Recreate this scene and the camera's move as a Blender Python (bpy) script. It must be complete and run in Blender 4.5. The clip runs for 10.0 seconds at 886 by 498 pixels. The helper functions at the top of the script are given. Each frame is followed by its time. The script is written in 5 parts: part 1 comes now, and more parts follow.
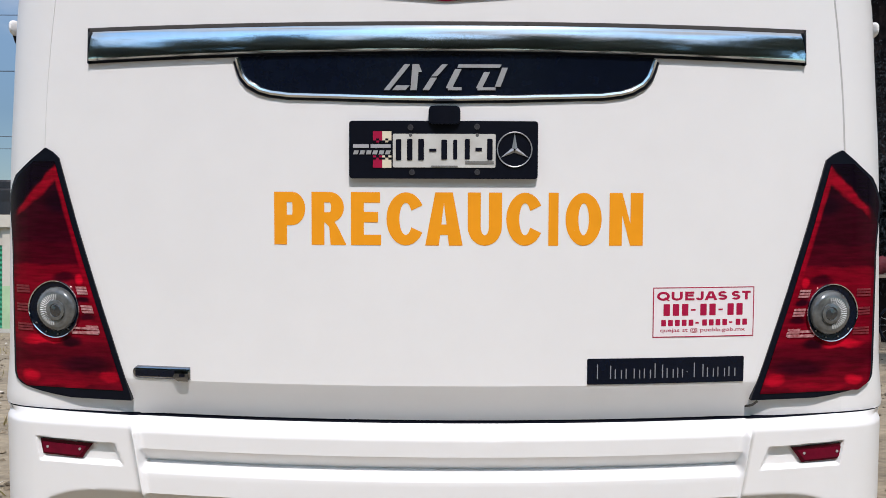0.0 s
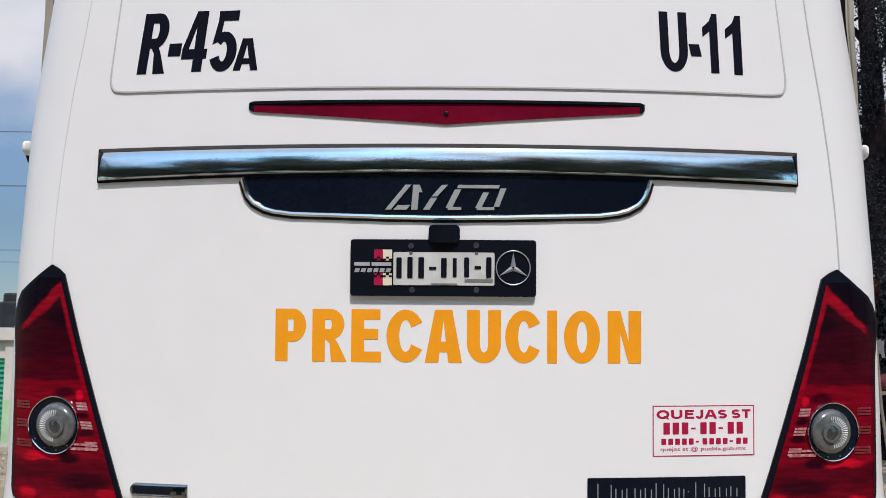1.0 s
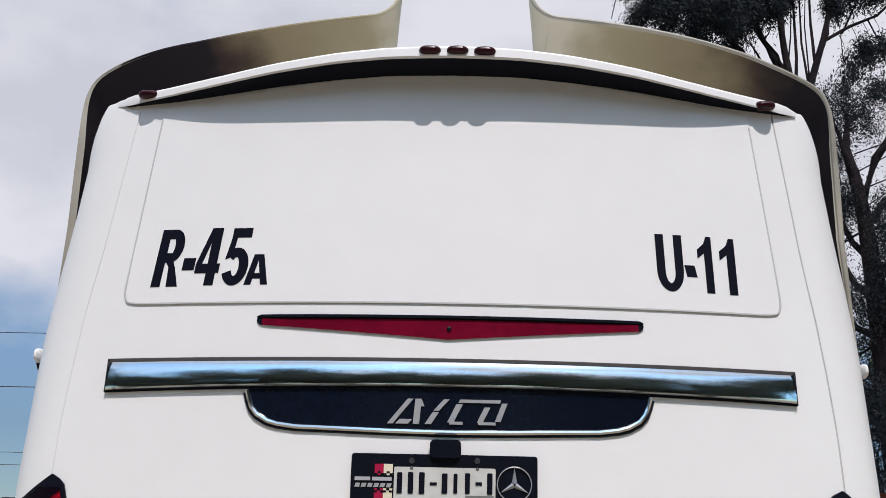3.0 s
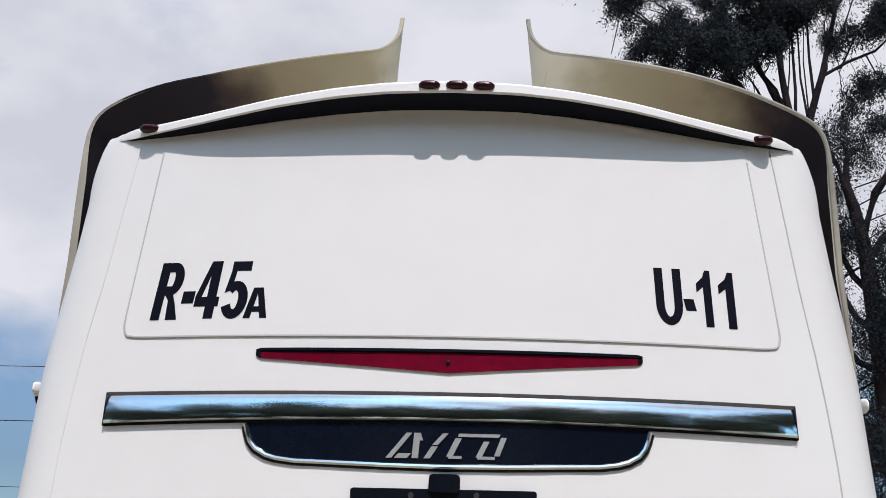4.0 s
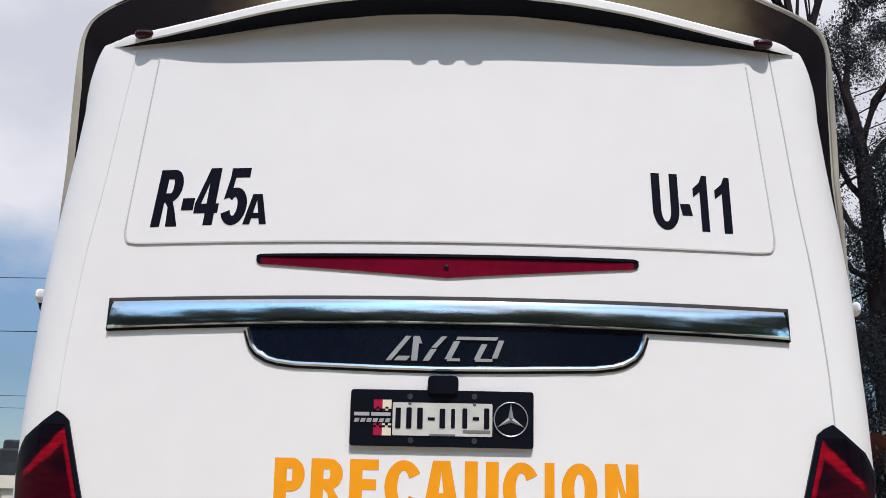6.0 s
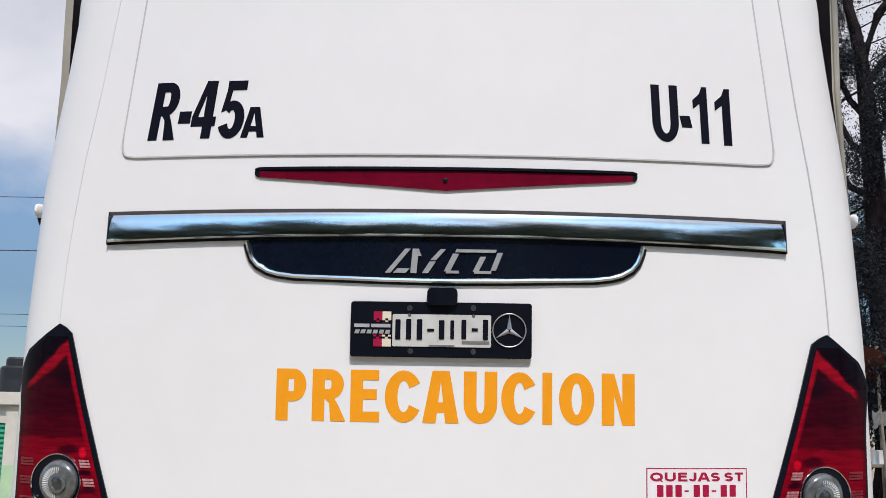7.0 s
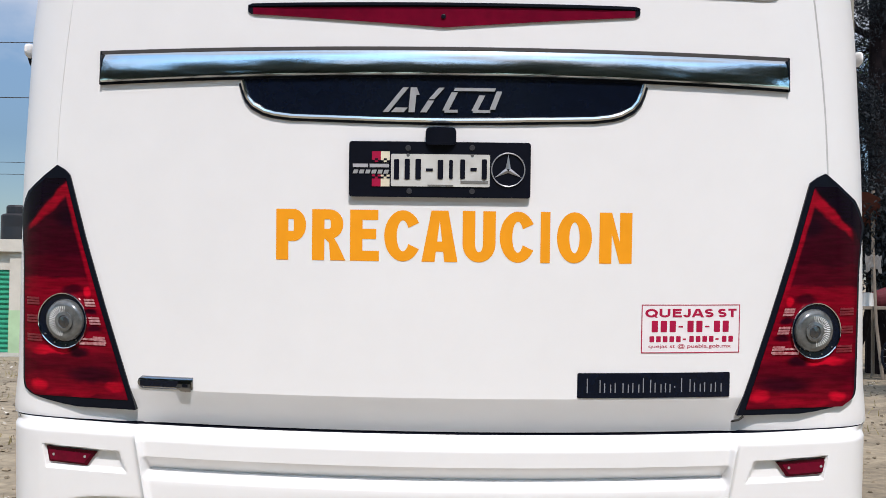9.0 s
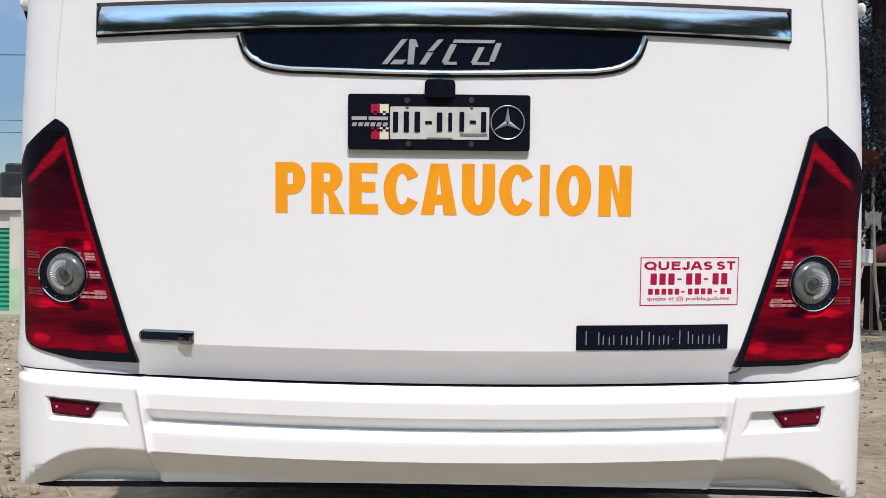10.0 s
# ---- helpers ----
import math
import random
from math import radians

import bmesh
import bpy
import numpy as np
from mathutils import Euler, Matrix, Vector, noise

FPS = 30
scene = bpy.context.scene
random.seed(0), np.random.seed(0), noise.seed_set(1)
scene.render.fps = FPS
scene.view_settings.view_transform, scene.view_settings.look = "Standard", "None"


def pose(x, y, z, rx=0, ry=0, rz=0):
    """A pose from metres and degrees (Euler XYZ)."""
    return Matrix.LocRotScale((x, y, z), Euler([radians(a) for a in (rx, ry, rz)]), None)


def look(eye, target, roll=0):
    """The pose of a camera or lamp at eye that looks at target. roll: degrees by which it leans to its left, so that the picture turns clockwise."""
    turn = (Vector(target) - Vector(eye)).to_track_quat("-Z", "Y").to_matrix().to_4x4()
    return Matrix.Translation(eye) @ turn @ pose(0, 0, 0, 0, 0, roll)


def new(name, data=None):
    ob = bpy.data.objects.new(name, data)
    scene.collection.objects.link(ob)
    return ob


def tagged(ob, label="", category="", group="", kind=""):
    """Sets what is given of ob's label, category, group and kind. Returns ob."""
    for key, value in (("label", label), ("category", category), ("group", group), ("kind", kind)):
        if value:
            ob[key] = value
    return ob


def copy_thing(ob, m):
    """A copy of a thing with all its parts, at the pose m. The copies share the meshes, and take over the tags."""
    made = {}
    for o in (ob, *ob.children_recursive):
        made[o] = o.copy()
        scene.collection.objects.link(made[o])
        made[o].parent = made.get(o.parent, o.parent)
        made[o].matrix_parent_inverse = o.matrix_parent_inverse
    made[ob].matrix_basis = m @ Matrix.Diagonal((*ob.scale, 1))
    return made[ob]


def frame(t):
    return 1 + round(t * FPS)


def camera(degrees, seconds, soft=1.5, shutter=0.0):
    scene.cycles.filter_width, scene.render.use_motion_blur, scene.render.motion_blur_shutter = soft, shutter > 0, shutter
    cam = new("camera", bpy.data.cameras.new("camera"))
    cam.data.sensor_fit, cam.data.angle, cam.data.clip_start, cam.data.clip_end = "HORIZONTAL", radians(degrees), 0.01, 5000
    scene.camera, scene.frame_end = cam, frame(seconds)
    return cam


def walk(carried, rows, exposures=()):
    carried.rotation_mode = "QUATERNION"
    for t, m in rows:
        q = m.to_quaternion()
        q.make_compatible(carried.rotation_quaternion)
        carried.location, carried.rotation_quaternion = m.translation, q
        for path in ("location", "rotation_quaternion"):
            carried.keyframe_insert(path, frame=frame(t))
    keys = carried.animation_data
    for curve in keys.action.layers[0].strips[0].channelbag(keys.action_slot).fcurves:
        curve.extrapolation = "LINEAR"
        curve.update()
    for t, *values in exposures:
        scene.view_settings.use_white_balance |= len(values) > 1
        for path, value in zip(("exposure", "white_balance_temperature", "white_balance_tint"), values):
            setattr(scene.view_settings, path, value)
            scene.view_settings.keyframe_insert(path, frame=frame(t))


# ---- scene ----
cam = camera(47.1, 10.0, soft=0.6)
PATH = [
    (0, (0.014, -2.897, 1.27), (0.0, -0.901, 1.137), 0.2),
    (0.5, (0.022, -2.915, 1.28), (0.003, -0.916, 1.251), 0.3),
    (1, (0.028, -2.93, 1.28), (0.004, -0.932, 1.371), 0.4),
    (1.5, (0.035, -2.951, 1.298), (0.004, -0.963, 1.515), 0.7),
    (2, (0.045, -2.979, 1.297), (0.004, -1.007, 1.628), 1.0),
    (2.5, (0.049, -2.99, 1.298), (0.003, -1.036, 1.721), 1.2),
    (3, (0.048, -2.986, 1.298), (0.001, -1.048, 1.787), 1.3),
    (4.5, (0.056, -3.003, 1.293), (0.005, -1.084, 1.852), 1.4),
    (5, (0.054, -3.021, 1.287), (0.011, -1.09, 1.807), 1.3),
    (5.5, (0.053, -3.005, 1.283), (0.009, -1.058, 1.74), 1.2),
    (7, (0.047, -3.009, 1.259), (0.013, -1.022, 1.484), 0.9),
    (7.5, (0.048, -3.009, 1.255), (0.015, -1.015, 1.404), 0.8),
    (8, (0.046, -3.003, 1.249), (0.016, -1.004, 1.311), 0.8),
    (8.5, (0.046, -3.002, 1.244), (0.018, -1.002, 1.229), 0.7),
    (9, (0.045, -3.002, 1.237), (0.019, -1.004, 1.163), 0.7),
    (9.5, (0.047, -3.003, 1.229), (0.021, -1.007, 1.111), 0.7),
    (10, (0.047, -3.006, 1.222), (0.022, -1.012, 1.066), 0.6),
]

# The bus's rear face is worked out in a frame of its own: x across, y into the bus, z up along the face.
# LEANED sets that frame into the world: the face hangs over by 3.5 degrees.
SIZE, FOOT = 0.93, 0.77
LEANED = pose(0, 0, FOOT, 3.5) @ pose(0, 0, -0.6 * SIZE)


def scaled(p):
    return tuple(SIZE * v for v in p)


walk(cam, [(t, LEANED @ look(scaled(eye), scaled(target), roll)) for t, eye, target, roll in PATH], [(0, 0.07, 6490, 16.2), (1, 0.07, 6490, 16.2), (2.0, 0.10, 6490, 16.2), (3.0, 0.09, 6490, 16.2), (4.5, 0.16, 6490, 16.2), (7.5, 0.18, 6490, 16.2), (10, 0.22, 6490, 16.2)])

# ---- sky, sun, exposure ----
SUN_HIGH, SUN_RIGHT = 53.0, 9.0  # degrees above the horizon, and to the right of straight behind the camera
world = bpy.data.worlds.new("sky")
scene.world = world
world.use_nodes = True
wn, wl = world.node_tree.nodes, world.node_tree.links
wn.clear()
w_out, w_bg, w_sky = wn.new("ShaderNodeOutputWorld"), wn.new("ShaderNodeBackground"), wn.new("ShaderNodeTexSky")
w_sky.sky_type, w_sky.sun_disc = "NISHITA", False
w_sky.sun_elevation, w_sky.sun_rotation = radians(SUN_HIGH), radians(180 - SUN_RIGHT)
w_sky.air_density, w_sky.dust_density = 1.0, 0.4
w_co, w_map, w_noise, w_ramp, w_mix = (wn.new(k) for k in ("ShaderNodeTexCoord", "ShaderNodeMapping", "ShaderNodeTexNoise", "ShaderNodeValToRGB", "ShaderNodeMix"))
w_mix.data_type = "RGBA"
w_map.inputs["Scale"].default_value = (1.0, 1.0, 1.6)
w_map.inputs["Location"].default_value = (0.35, 0.1, 0.2)
w_noise.inputs["Scale"].default_value, w_noise.inputs["Detail"].default_value, w_noise.inputs["Roughness"].default_value = 2.6, 7.0, 0.55
w_ramp.color_ramp.elements[0].position, w_ramp.color_ramp.elements[1].position = 0.36, 0.60
w_puff, w_grey = wn.new("ShaderNodeTexNoise"), wn.new("ShaderNodeMix")  # bright tops and grey undersides of the clouds
w_puff.inputs["Scale"].default_value, w_puff.inputs["Detail"].default_value, w_puff.inputs["Roughness"].default_value = 4.2, 5.0, 0.5
w_shade = wn.new("ShaderNodeMapRange")
w_shade.inputs["From Min"].default_value, w_shade.inputs["From Max"].default_value = 0.40, 0.58
w_grey.data_type = "RGBA"
w_grey.inputs[6].default_value, w_grey.inputs[7].default_value = (5.1, 5.45, 5.95, 1), (6.35, 6.65, 7.0, 1)
wl.new(w_map.outputs["Vector"], w_puff.inputs["Vector"])
wl.new(w_puff.outputs["Fac"], w_shade.inputs["Value"])
wl.new(w_shade.outputs["Result"], w_grey.inputs[0])
wl.new(w_grey.outputs[2], w_mix.inputs[7])
wl.new(w_co.outputs["Generated"], w_map.inputs["Vector"])
wl.new(w_map.outputs["Vector"], w_noise.inputs["Vector"])
w_sep, w_rise, w_add = wn.new("ShaderNodeSeparateXYZ"), wn.new("ShaderNodeMapRange"), wn.new("ShaderNodeMath")
w_add.operation = "ADD"
w_rise.inputs["From Min"].default_value, w_rise.inputs["From Max"].default_value = 0.20, 0.34
w_rise.inputs["To Min"].default_value, w_rise.inputs["To Max"].default_value = -0.20, 0.06
wl.new(w_co.outputs["Generated"], w_sep.inputs["Vector"])
wl.new(w_sep.outputs["Z"], w_rise.inputs["Value"])
wl.new(w_rise.outputs["Result"], w_add.inputs[0])
wl.new(w_noise.outputs["Fac"], w_add.inputs[1])
w_back = wn.new("ShaderNodeMath")
w_back.operation = "MULTIPLY_ADD"
w_back.inputs[1].default_value = 0.08
wl.new(w_sep.outputs["Y"], w_back.inputs[0])
wl.new(w_add.outputs[0], w_back.inputs[2])
wl.new(w_back.outputs[0], w_ramp.inputs["Fac"])
wl.new(w_ramp.outputs["Color"], w_mix.inputs[0])
w_lift = wn.new("ShaderNodeMix")
w_lift.data_type, w_lift.blend_type = "RGBA", "MULTIPLY"
w_lift.inputs[0].default_value = 1.0
w_near, w_gain = wn.new("ShaderNodeMapRange"), wn.new("ShaderNodeMix")  # the clear sky grows brighter round to the sun
w_near.inputs["From Min"].default_value, w_near.inputs["From Max"].default_value = 0.35, -0.75
w_gain.data_type = "RGBA"
w_gain.inputs[6].default_value, w_gain.inputs[7].default_value = (1.30, 1.40, 1.38, 1), (2.2, 3.05, 2.95, 1)
wl.new(w_sep.outputs["Y"], w_near.inputs["Value"])
wl.new(w_near.outputs["Result"], w_gain.inputs[0])
wl.new(w_gain.outputs[2], w_lift.inputs[7])
wl.new(w_sky.outputs["Color"], w_lift.inputs[6])
w_low, w_deep, w_dim = wn.new("ShaderNodeMapRange"), wn.new("ShaderNodeMix"), wn.new("ShaderNodeMix")  # the clear sky is dimmer and bluer low down
w_low.inputs["From Min"].default_value, w_low.inputs["From Max"].default_value = 0.12, 0.42
w_deep.data_type = w_dim.data_type = "RGBA"
w_dim.blend_type = "MULTIPLY"
w_dim.inputs[0].default_value = 1.0
w_deep.inputs[6].default_value, w_deep.inputs[7].default_value = (0.34, 0.385, 0.45, 1), (1, 1, 1, 1)
wl.new(w_sep.outputs["Z"], w_low.inputs["Value"])
wl.new(w_low.outputs["Result"], w_deep.inputs[0])
wl.new(w_deep.outputs[2], w_dim.inputs[7])
wl.new(w_lift.outputs[2], w_dim.inputs[6])
wl.new(w_dim.outputs[2], w_mix.inputs[6])
wl.new(w_mix.outputs[2], w_bg.inputs["Color"])
wl.new(w_bg.outputs["Background"], w_out.inputs["Surface"])
w_bg.inputs["Strength"].default_value = 0.106
sun = new("sun", bpy.data.lights.new("sun", "SUN"))
sun.data.energy, sun.data.angle, sun.data.color = 3.5, radians(0.53), (1.0, 0.955, 0.90)
sun.matrix_world = look((0, 0, 0), (-math.sin(radians(SUN_RIGHT)), math.cos(radians(SUN_RIGHT)), -math.tan(radians(SUN_HIGH))))


# ---- materials ----
def material(name, color, rough=0.5, metal=0.0, coat=0.0, vary=0.06, grain=40.0, stain=1.5, bump=0.0, bump_scale=200.0, second=None, spec=0.5):
    """A principled surface, its colour broken up at two scales, with fine relief."""
    m = bpy.data.materials.new(name)
    m.use_nodes = True
    n, l = m.node_tree.nodes, m.node_tree.links
    b = n["Principled BSDF"]
    b.inputs["Roughness"].default_value, b.inputs["Metallic"].default_value = rough, metal
    b.inputs["Coat Weight"].default_value, b.inputs["Coat Roughness"].default_value = coat, 0.06
    b.inputs["Specular IOR Level"].default_value = spec
    co = n.new("ShaderNodeTexCoord")
    fine, wide = n.new("ShaderNodeTexNoise"), n.new("ShaderNodeTexNoise")
    fine.inputs["Scale"].default_value, fine.inputs["Detail"].default_value = grain, 5.0
    wide.inputs["Scale"].default_value, wide.inputs["Detail"].default_value = stain, 4.0
    add = n.new("ShaderNodeMath")
    add.operation = "ADD"
    l.new(co.outputs["Object"], fine.inputs["Vector"]), l.new(co.outputs["Object"], wide.inputs["Vector"])
    l.new(fine.outputs["Fac"], add.inputs[0]), l.new(wide.outputs["Fac"], add.inputs[1])
    span = n.new("ShaderNodeMapRange")
    span.inputs["From Min"].default_value, span.inputs["From Max"].default_value = 0.65, 1.35
    l.new(add.outputs[0], span.inputs["Value"])
    mix = n.new("ShaderNodeMix")
    mix.data_type = "RGBA"
    other = second or tuple(c * (1 - vary * 2) for c in color)
    mix.inputs[6].default_value, mix.inputs[7].default_value = (*color, 1), (*other, 1)
    l.new(span.outputs["Result"], mix.inputs[0])
    l.new(mix.outputs[2], b.inputs["Base Color"])
    if bump:
        tex, bm_node = n.new("ShaderNodeTexNoise"), n.new("ShaderNodeBump")
        tex.inputs["Scale"].default_value, tex.inputs["Detail"].default_value = bump_scale, 6.0
        bm_node.inputs["Strength"].default_value, bm_node.inputs["Distance"].default_value = bump, 0.02
        l.new(co.outputs["Object"], tex.inputs["Vector"])
        l.new(tex.outputs["Fac"], bm_node.inputs["Height"])
        l.new(bm_node.outputs["Normal"], b.inputs["Normal"])
    return m


WHITE = material("white_paint", (0.80, 0.795, 0.79), 0.42, coat=0.25, vary=0.02, grain=9, stain=1.2)
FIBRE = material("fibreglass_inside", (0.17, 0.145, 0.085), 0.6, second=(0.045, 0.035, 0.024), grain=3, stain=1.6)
GELCOAT = material("beige_gelcoat", (0.38, 0.36, 0.30), 0.5, second=(0.17, 0.16, 0.13), grain=6, stain=2.5)


def graded_fibre():
    """Olive fibreglass: sunlit cream painted in at the inner end, ragged black outwards."""
    m = material("graded_fibreglass", (0.2, 0.17, 0.1), 0.62, spec=0.12)
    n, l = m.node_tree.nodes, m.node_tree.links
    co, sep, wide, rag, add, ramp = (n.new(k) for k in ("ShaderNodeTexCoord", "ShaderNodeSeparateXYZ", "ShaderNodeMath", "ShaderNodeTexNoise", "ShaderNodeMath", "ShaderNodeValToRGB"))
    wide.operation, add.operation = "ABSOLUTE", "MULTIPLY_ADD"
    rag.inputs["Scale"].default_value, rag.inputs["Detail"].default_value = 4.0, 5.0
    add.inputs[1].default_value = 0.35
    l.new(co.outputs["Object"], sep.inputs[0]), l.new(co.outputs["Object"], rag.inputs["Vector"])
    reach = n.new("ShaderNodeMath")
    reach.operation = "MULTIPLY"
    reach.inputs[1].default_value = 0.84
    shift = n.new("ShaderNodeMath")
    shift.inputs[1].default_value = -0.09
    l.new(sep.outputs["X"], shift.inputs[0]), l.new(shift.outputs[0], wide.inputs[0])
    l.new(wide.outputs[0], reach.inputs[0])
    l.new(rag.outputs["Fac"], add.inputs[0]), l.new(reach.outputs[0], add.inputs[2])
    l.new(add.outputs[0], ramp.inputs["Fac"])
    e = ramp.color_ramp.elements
    # sunlight on the inner end is put into this cream
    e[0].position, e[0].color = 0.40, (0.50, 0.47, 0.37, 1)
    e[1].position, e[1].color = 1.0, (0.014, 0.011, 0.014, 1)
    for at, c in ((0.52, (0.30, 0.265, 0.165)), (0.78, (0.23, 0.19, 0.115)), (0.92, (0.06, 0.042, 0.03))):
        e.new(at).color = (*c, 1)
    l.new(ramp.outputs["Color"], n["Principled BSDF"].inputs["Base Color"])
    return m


GRADED_FIBRE = graded_fibre()
BLACK = material("black_plastic", (0.003, 0.0045, 0.011), 0.42, vary=0.2, spec=0.16)
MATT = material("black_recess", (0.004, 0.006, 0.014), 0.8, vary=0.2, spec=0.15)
GLOSS = material("black_gloss_panel", (0.003, 0.006, 0.016), 0.22, vary=0.2, spec=0.25)
CHROME = material("chrome", (0.74, 0.77, 0.79), 0.09, metal=1.0, vary=0.05)
DARK_CHROME = material("dark_chrome", (0.36, 0.37, 0.39), 0.12, metal=1.0, vary=0.1)
SILVER = material("silver_print", (0.62, 0.63, 0.65), 0.35, metal=0.6, vary=0.1)
MAROON = material("maroon_lens", (0.085, 0.001, 0.008), 0.2, second=(0.045, 0.001, 0.007), grain=14, stain=9, spec=0.14)
DARKRED = material("dark_red_lens", (0.035, 0.002, 0.008), 0.3, vary=0.2, spec=0.2)
ORANGE = material("orange_vinyl", (0.90, 0.34, 0.010), 0.5, vary=0.05, grain=20, stain=4, spec=0.2)
INK = material("dark_blue_vinyl", (0.004, 0.005, 0.013), 0.55, vary=0.15, spec=0.1)
RED_INK = material("red_ink", (0.40, 0.010, 0.055), 0.5, vary=0.1, spec=0.15)
STICKER = material("sticker_paper", (0.80, 0.765, 0.775), 0.5, vary=0.03, grain=20)
PLATE = material("plate_face", (0.60, 0.60, 0.57), 0.4, vary=0.12, grain=30, stain=8)
CREAM = material("cream_print", (0.75, 0.68, 0.52), 0.5, vary=0.06)
CLEAR = material("clear_lens", (0.20, 0.21, 0.21), 0.16, metal=0.35, vary=0.3, grain=60, stain=20, coat=0.6)


# ---- building blocks ----
def part(name, bm, mat, parent=None, label="", smooth=False, spot=None, smooth_under=0.5):
    """Links a bmesh as one mesh object under a thing or a part."""
    bmesh.ops.recalc_face_normals(bm, faces=bm.faces)
    if smooth:
        for edge in bm.edges:
            if len(edge.link_faces) == 2 and edge.calc_face_angle(0) > smooth_under:
                edge.smooth = False
    me = bpy.data.meshes.new(name)
    bm.to_mesh(me)
    bm.free()
    for mm in mat if isinstance(mat, (list, tuple)) else [mat]:
        me.materials.append(mm)
    if smooth:
        me.polygons.foreach_set("use_smooth", [True] * len(me.polygons))
    ob = new(name, me)
    if parent is not None:
        ob.parent = parent
    if spot is not None:
        ob.matrix_basis = spot
    if label:
        ob["label"] = label
    return ob


def thing(name, label, category, at=(0, 0, 0), group="", kind=""):
    ob = new(name)
    ob.location = at
    ob.empty_display_size = 0.2
    return tagged(ob, label, category, group, kind)


def table(rows):
    """A function that runs straight between rows of (where, value)."""
    xs, ys = [r[0] for r in rows], [r[1] for r in rows]
    return lambda v: float(np.interp(v, xs, ys))


def squeeze(x):
    """The right-hand corner of the body stands a little further in."""
    return x - 0.014 * min(1.0, max(0.0, (x - 1.0) / 0.12))


swell = table([(0.575, 0.1), (0.59, 1.45), (0.64, 1.3), (0.72, 1.0), (1.25, 1.05), (1.5, 0.85), (1.8, 0.85), (2.0, 0.4), (2.2, 0.0)])


def rear(x, y, z):
    """A place of the rear frame in the world; the flanks swell a little beside the lamps."""
    a = min(1.0, max(0.0, (abs(x) - 1.19) / 0.12))
    x += math.copysign(0.021 * a * a * (3 - 2 * a) * swell(z), x)
    return LEANED @ Vector((SIZE * x, SIZE * y, SIZE * z))


half = table([(0.2, 1.372), (0.6, 1.365), (1.0, 1.35), (1.4, 1.335), (1.76, 1.312), (2.0, 1.29), (2.2, 1.262), (2.36, 1.240), (2.40, 1.240), (2.44, 1.236), (2.48, 1.229), (2.53, 1.214), (2.56, 1.198), (2.58, 1.184), (2.60, 1.16), (2.615, 1.12)])
seam = table([(0.2, 1.207), (1.0, 1.2), (1.36, 1.186), (1.52, 1.175), (1.69, 1.155), (1.87, 1.128), (2.07, 1.087), (2.28, 1.052), (2.5, 1.014), (2.62, 0.995)])  # where the corner begins


def face(x, z):
    """How deep the rear face lies at x, z: bowed in plan, and rounded off into the sides."""
    w, a = half(z), abs(x)
    c = seam(z)
    if a <= c:
        return 0.11 * a * a - 0.05
    t = 1 - math.sqrt(max(0.0, (w - a) / (w - c)))
    y0 = 0.11 * c * c - 0.05
    y1, y2 = y0 + 0.22 * c * (w - c), y0 + 0.28
    return (1 - t) ** 2 * y0 + 2 * t * (1 - t) * y1 + t * t * y2


def sheet(rows, close=False):
    """A bmesh of quads through rows of places, each row as long as the next."""
    bm = bmesh.new()
    made = [[bm.verts.new(p) for p in row] for row in rows]
    for a, b in zip(made, made[1:]):
        for i in range(len(a) - 1 + (1 if close else 0)):
            j = (i + 1) % len(a)
            bm.faces.new((a[i], a[j], b[j], b[i]))
    return bm


def plate(spots, out, back=0.01, edge=0.0):
    """A plate that follows the rear face through a grid of (x, z): its front stands `out` proud, its edges go back to `back` behind the face."""
    bm = bmesh.new()
    f = [[bm.verts.new(rear(x, face(x, z) - (out(x, z) if callable(out) else out), z)) for x, z in row] for row in spots]
    g = [[bm.verts.new(rear(x, face(x, z) + back, z)) for x, z in row] for row in spots]
    n, cols = len(f), len(f[0]) - 1
    for k in range(n - 1):
        for i in range(cols):
            bm.faces.new((f[k][i], f[k][i + 1], f[k + 1][i + 1], f[k + 1][i]))
        bm.faces.new((f[k][0], f[k + 1][0], g[k + 1][0], g[k][0]))
        bm.faces.new((f[k][cols], g[k][cols], g[k + 1][cols], f[k + 1][cols]))
    for i in range(cols):
        bm.faces.new((f[0][i], g[0][i], g[0][i + 1], f[0][i + 1]))
        bm.faces.new((f[n - 1][i], f[n - 1][i + 1], g[n - 1][i + 1], g[n - 1][i]))
    if edge:
        rim = [e for e in bm.edges if len(e.link_faces) == 2 and e.calc_face_angle(0) > 0.8]
        bmesh.ops.bevel(bm, geom=rim, offset=edge * SIZE, segments=2, affect="EDGES", clamp_overlap=True)
    return bm


def slab(zs, left, right, out, back=0.01, cols=12, edge=0.0):
    """A plate between left(z) and right(z)."""
    return plate([[(x, z) for x in steps(left(z), right(z), cols)] for z in zs], out, back, edge)


def oblong(x0, x1, z0, z1, out, back=0.01, r=0.0, cols=6, edge=0.0):
    """A rectangular plate, its corners rounded by r."""
    if not r:
        return slab([z0, z1], lambda z: x0, lambda z: x1, out, back, cols, edge)
    k = [r * (1 - math.cos(a)) for a in (0.0, 0.5, 1.0, math.pi / 2)]
    zs = [z0 + v for v in k] + [z1 - v for v in reversed(k)]
    cut = lambda z: r - math.sqrt(max(0.0, r * r - max(0.0, r - (z - z0), r - (z1 - z)) ** 2))
    return slab(zs, lambda z: x0 + cut(z), lambda z: x1 - cut(z), out, back, cols, edge)


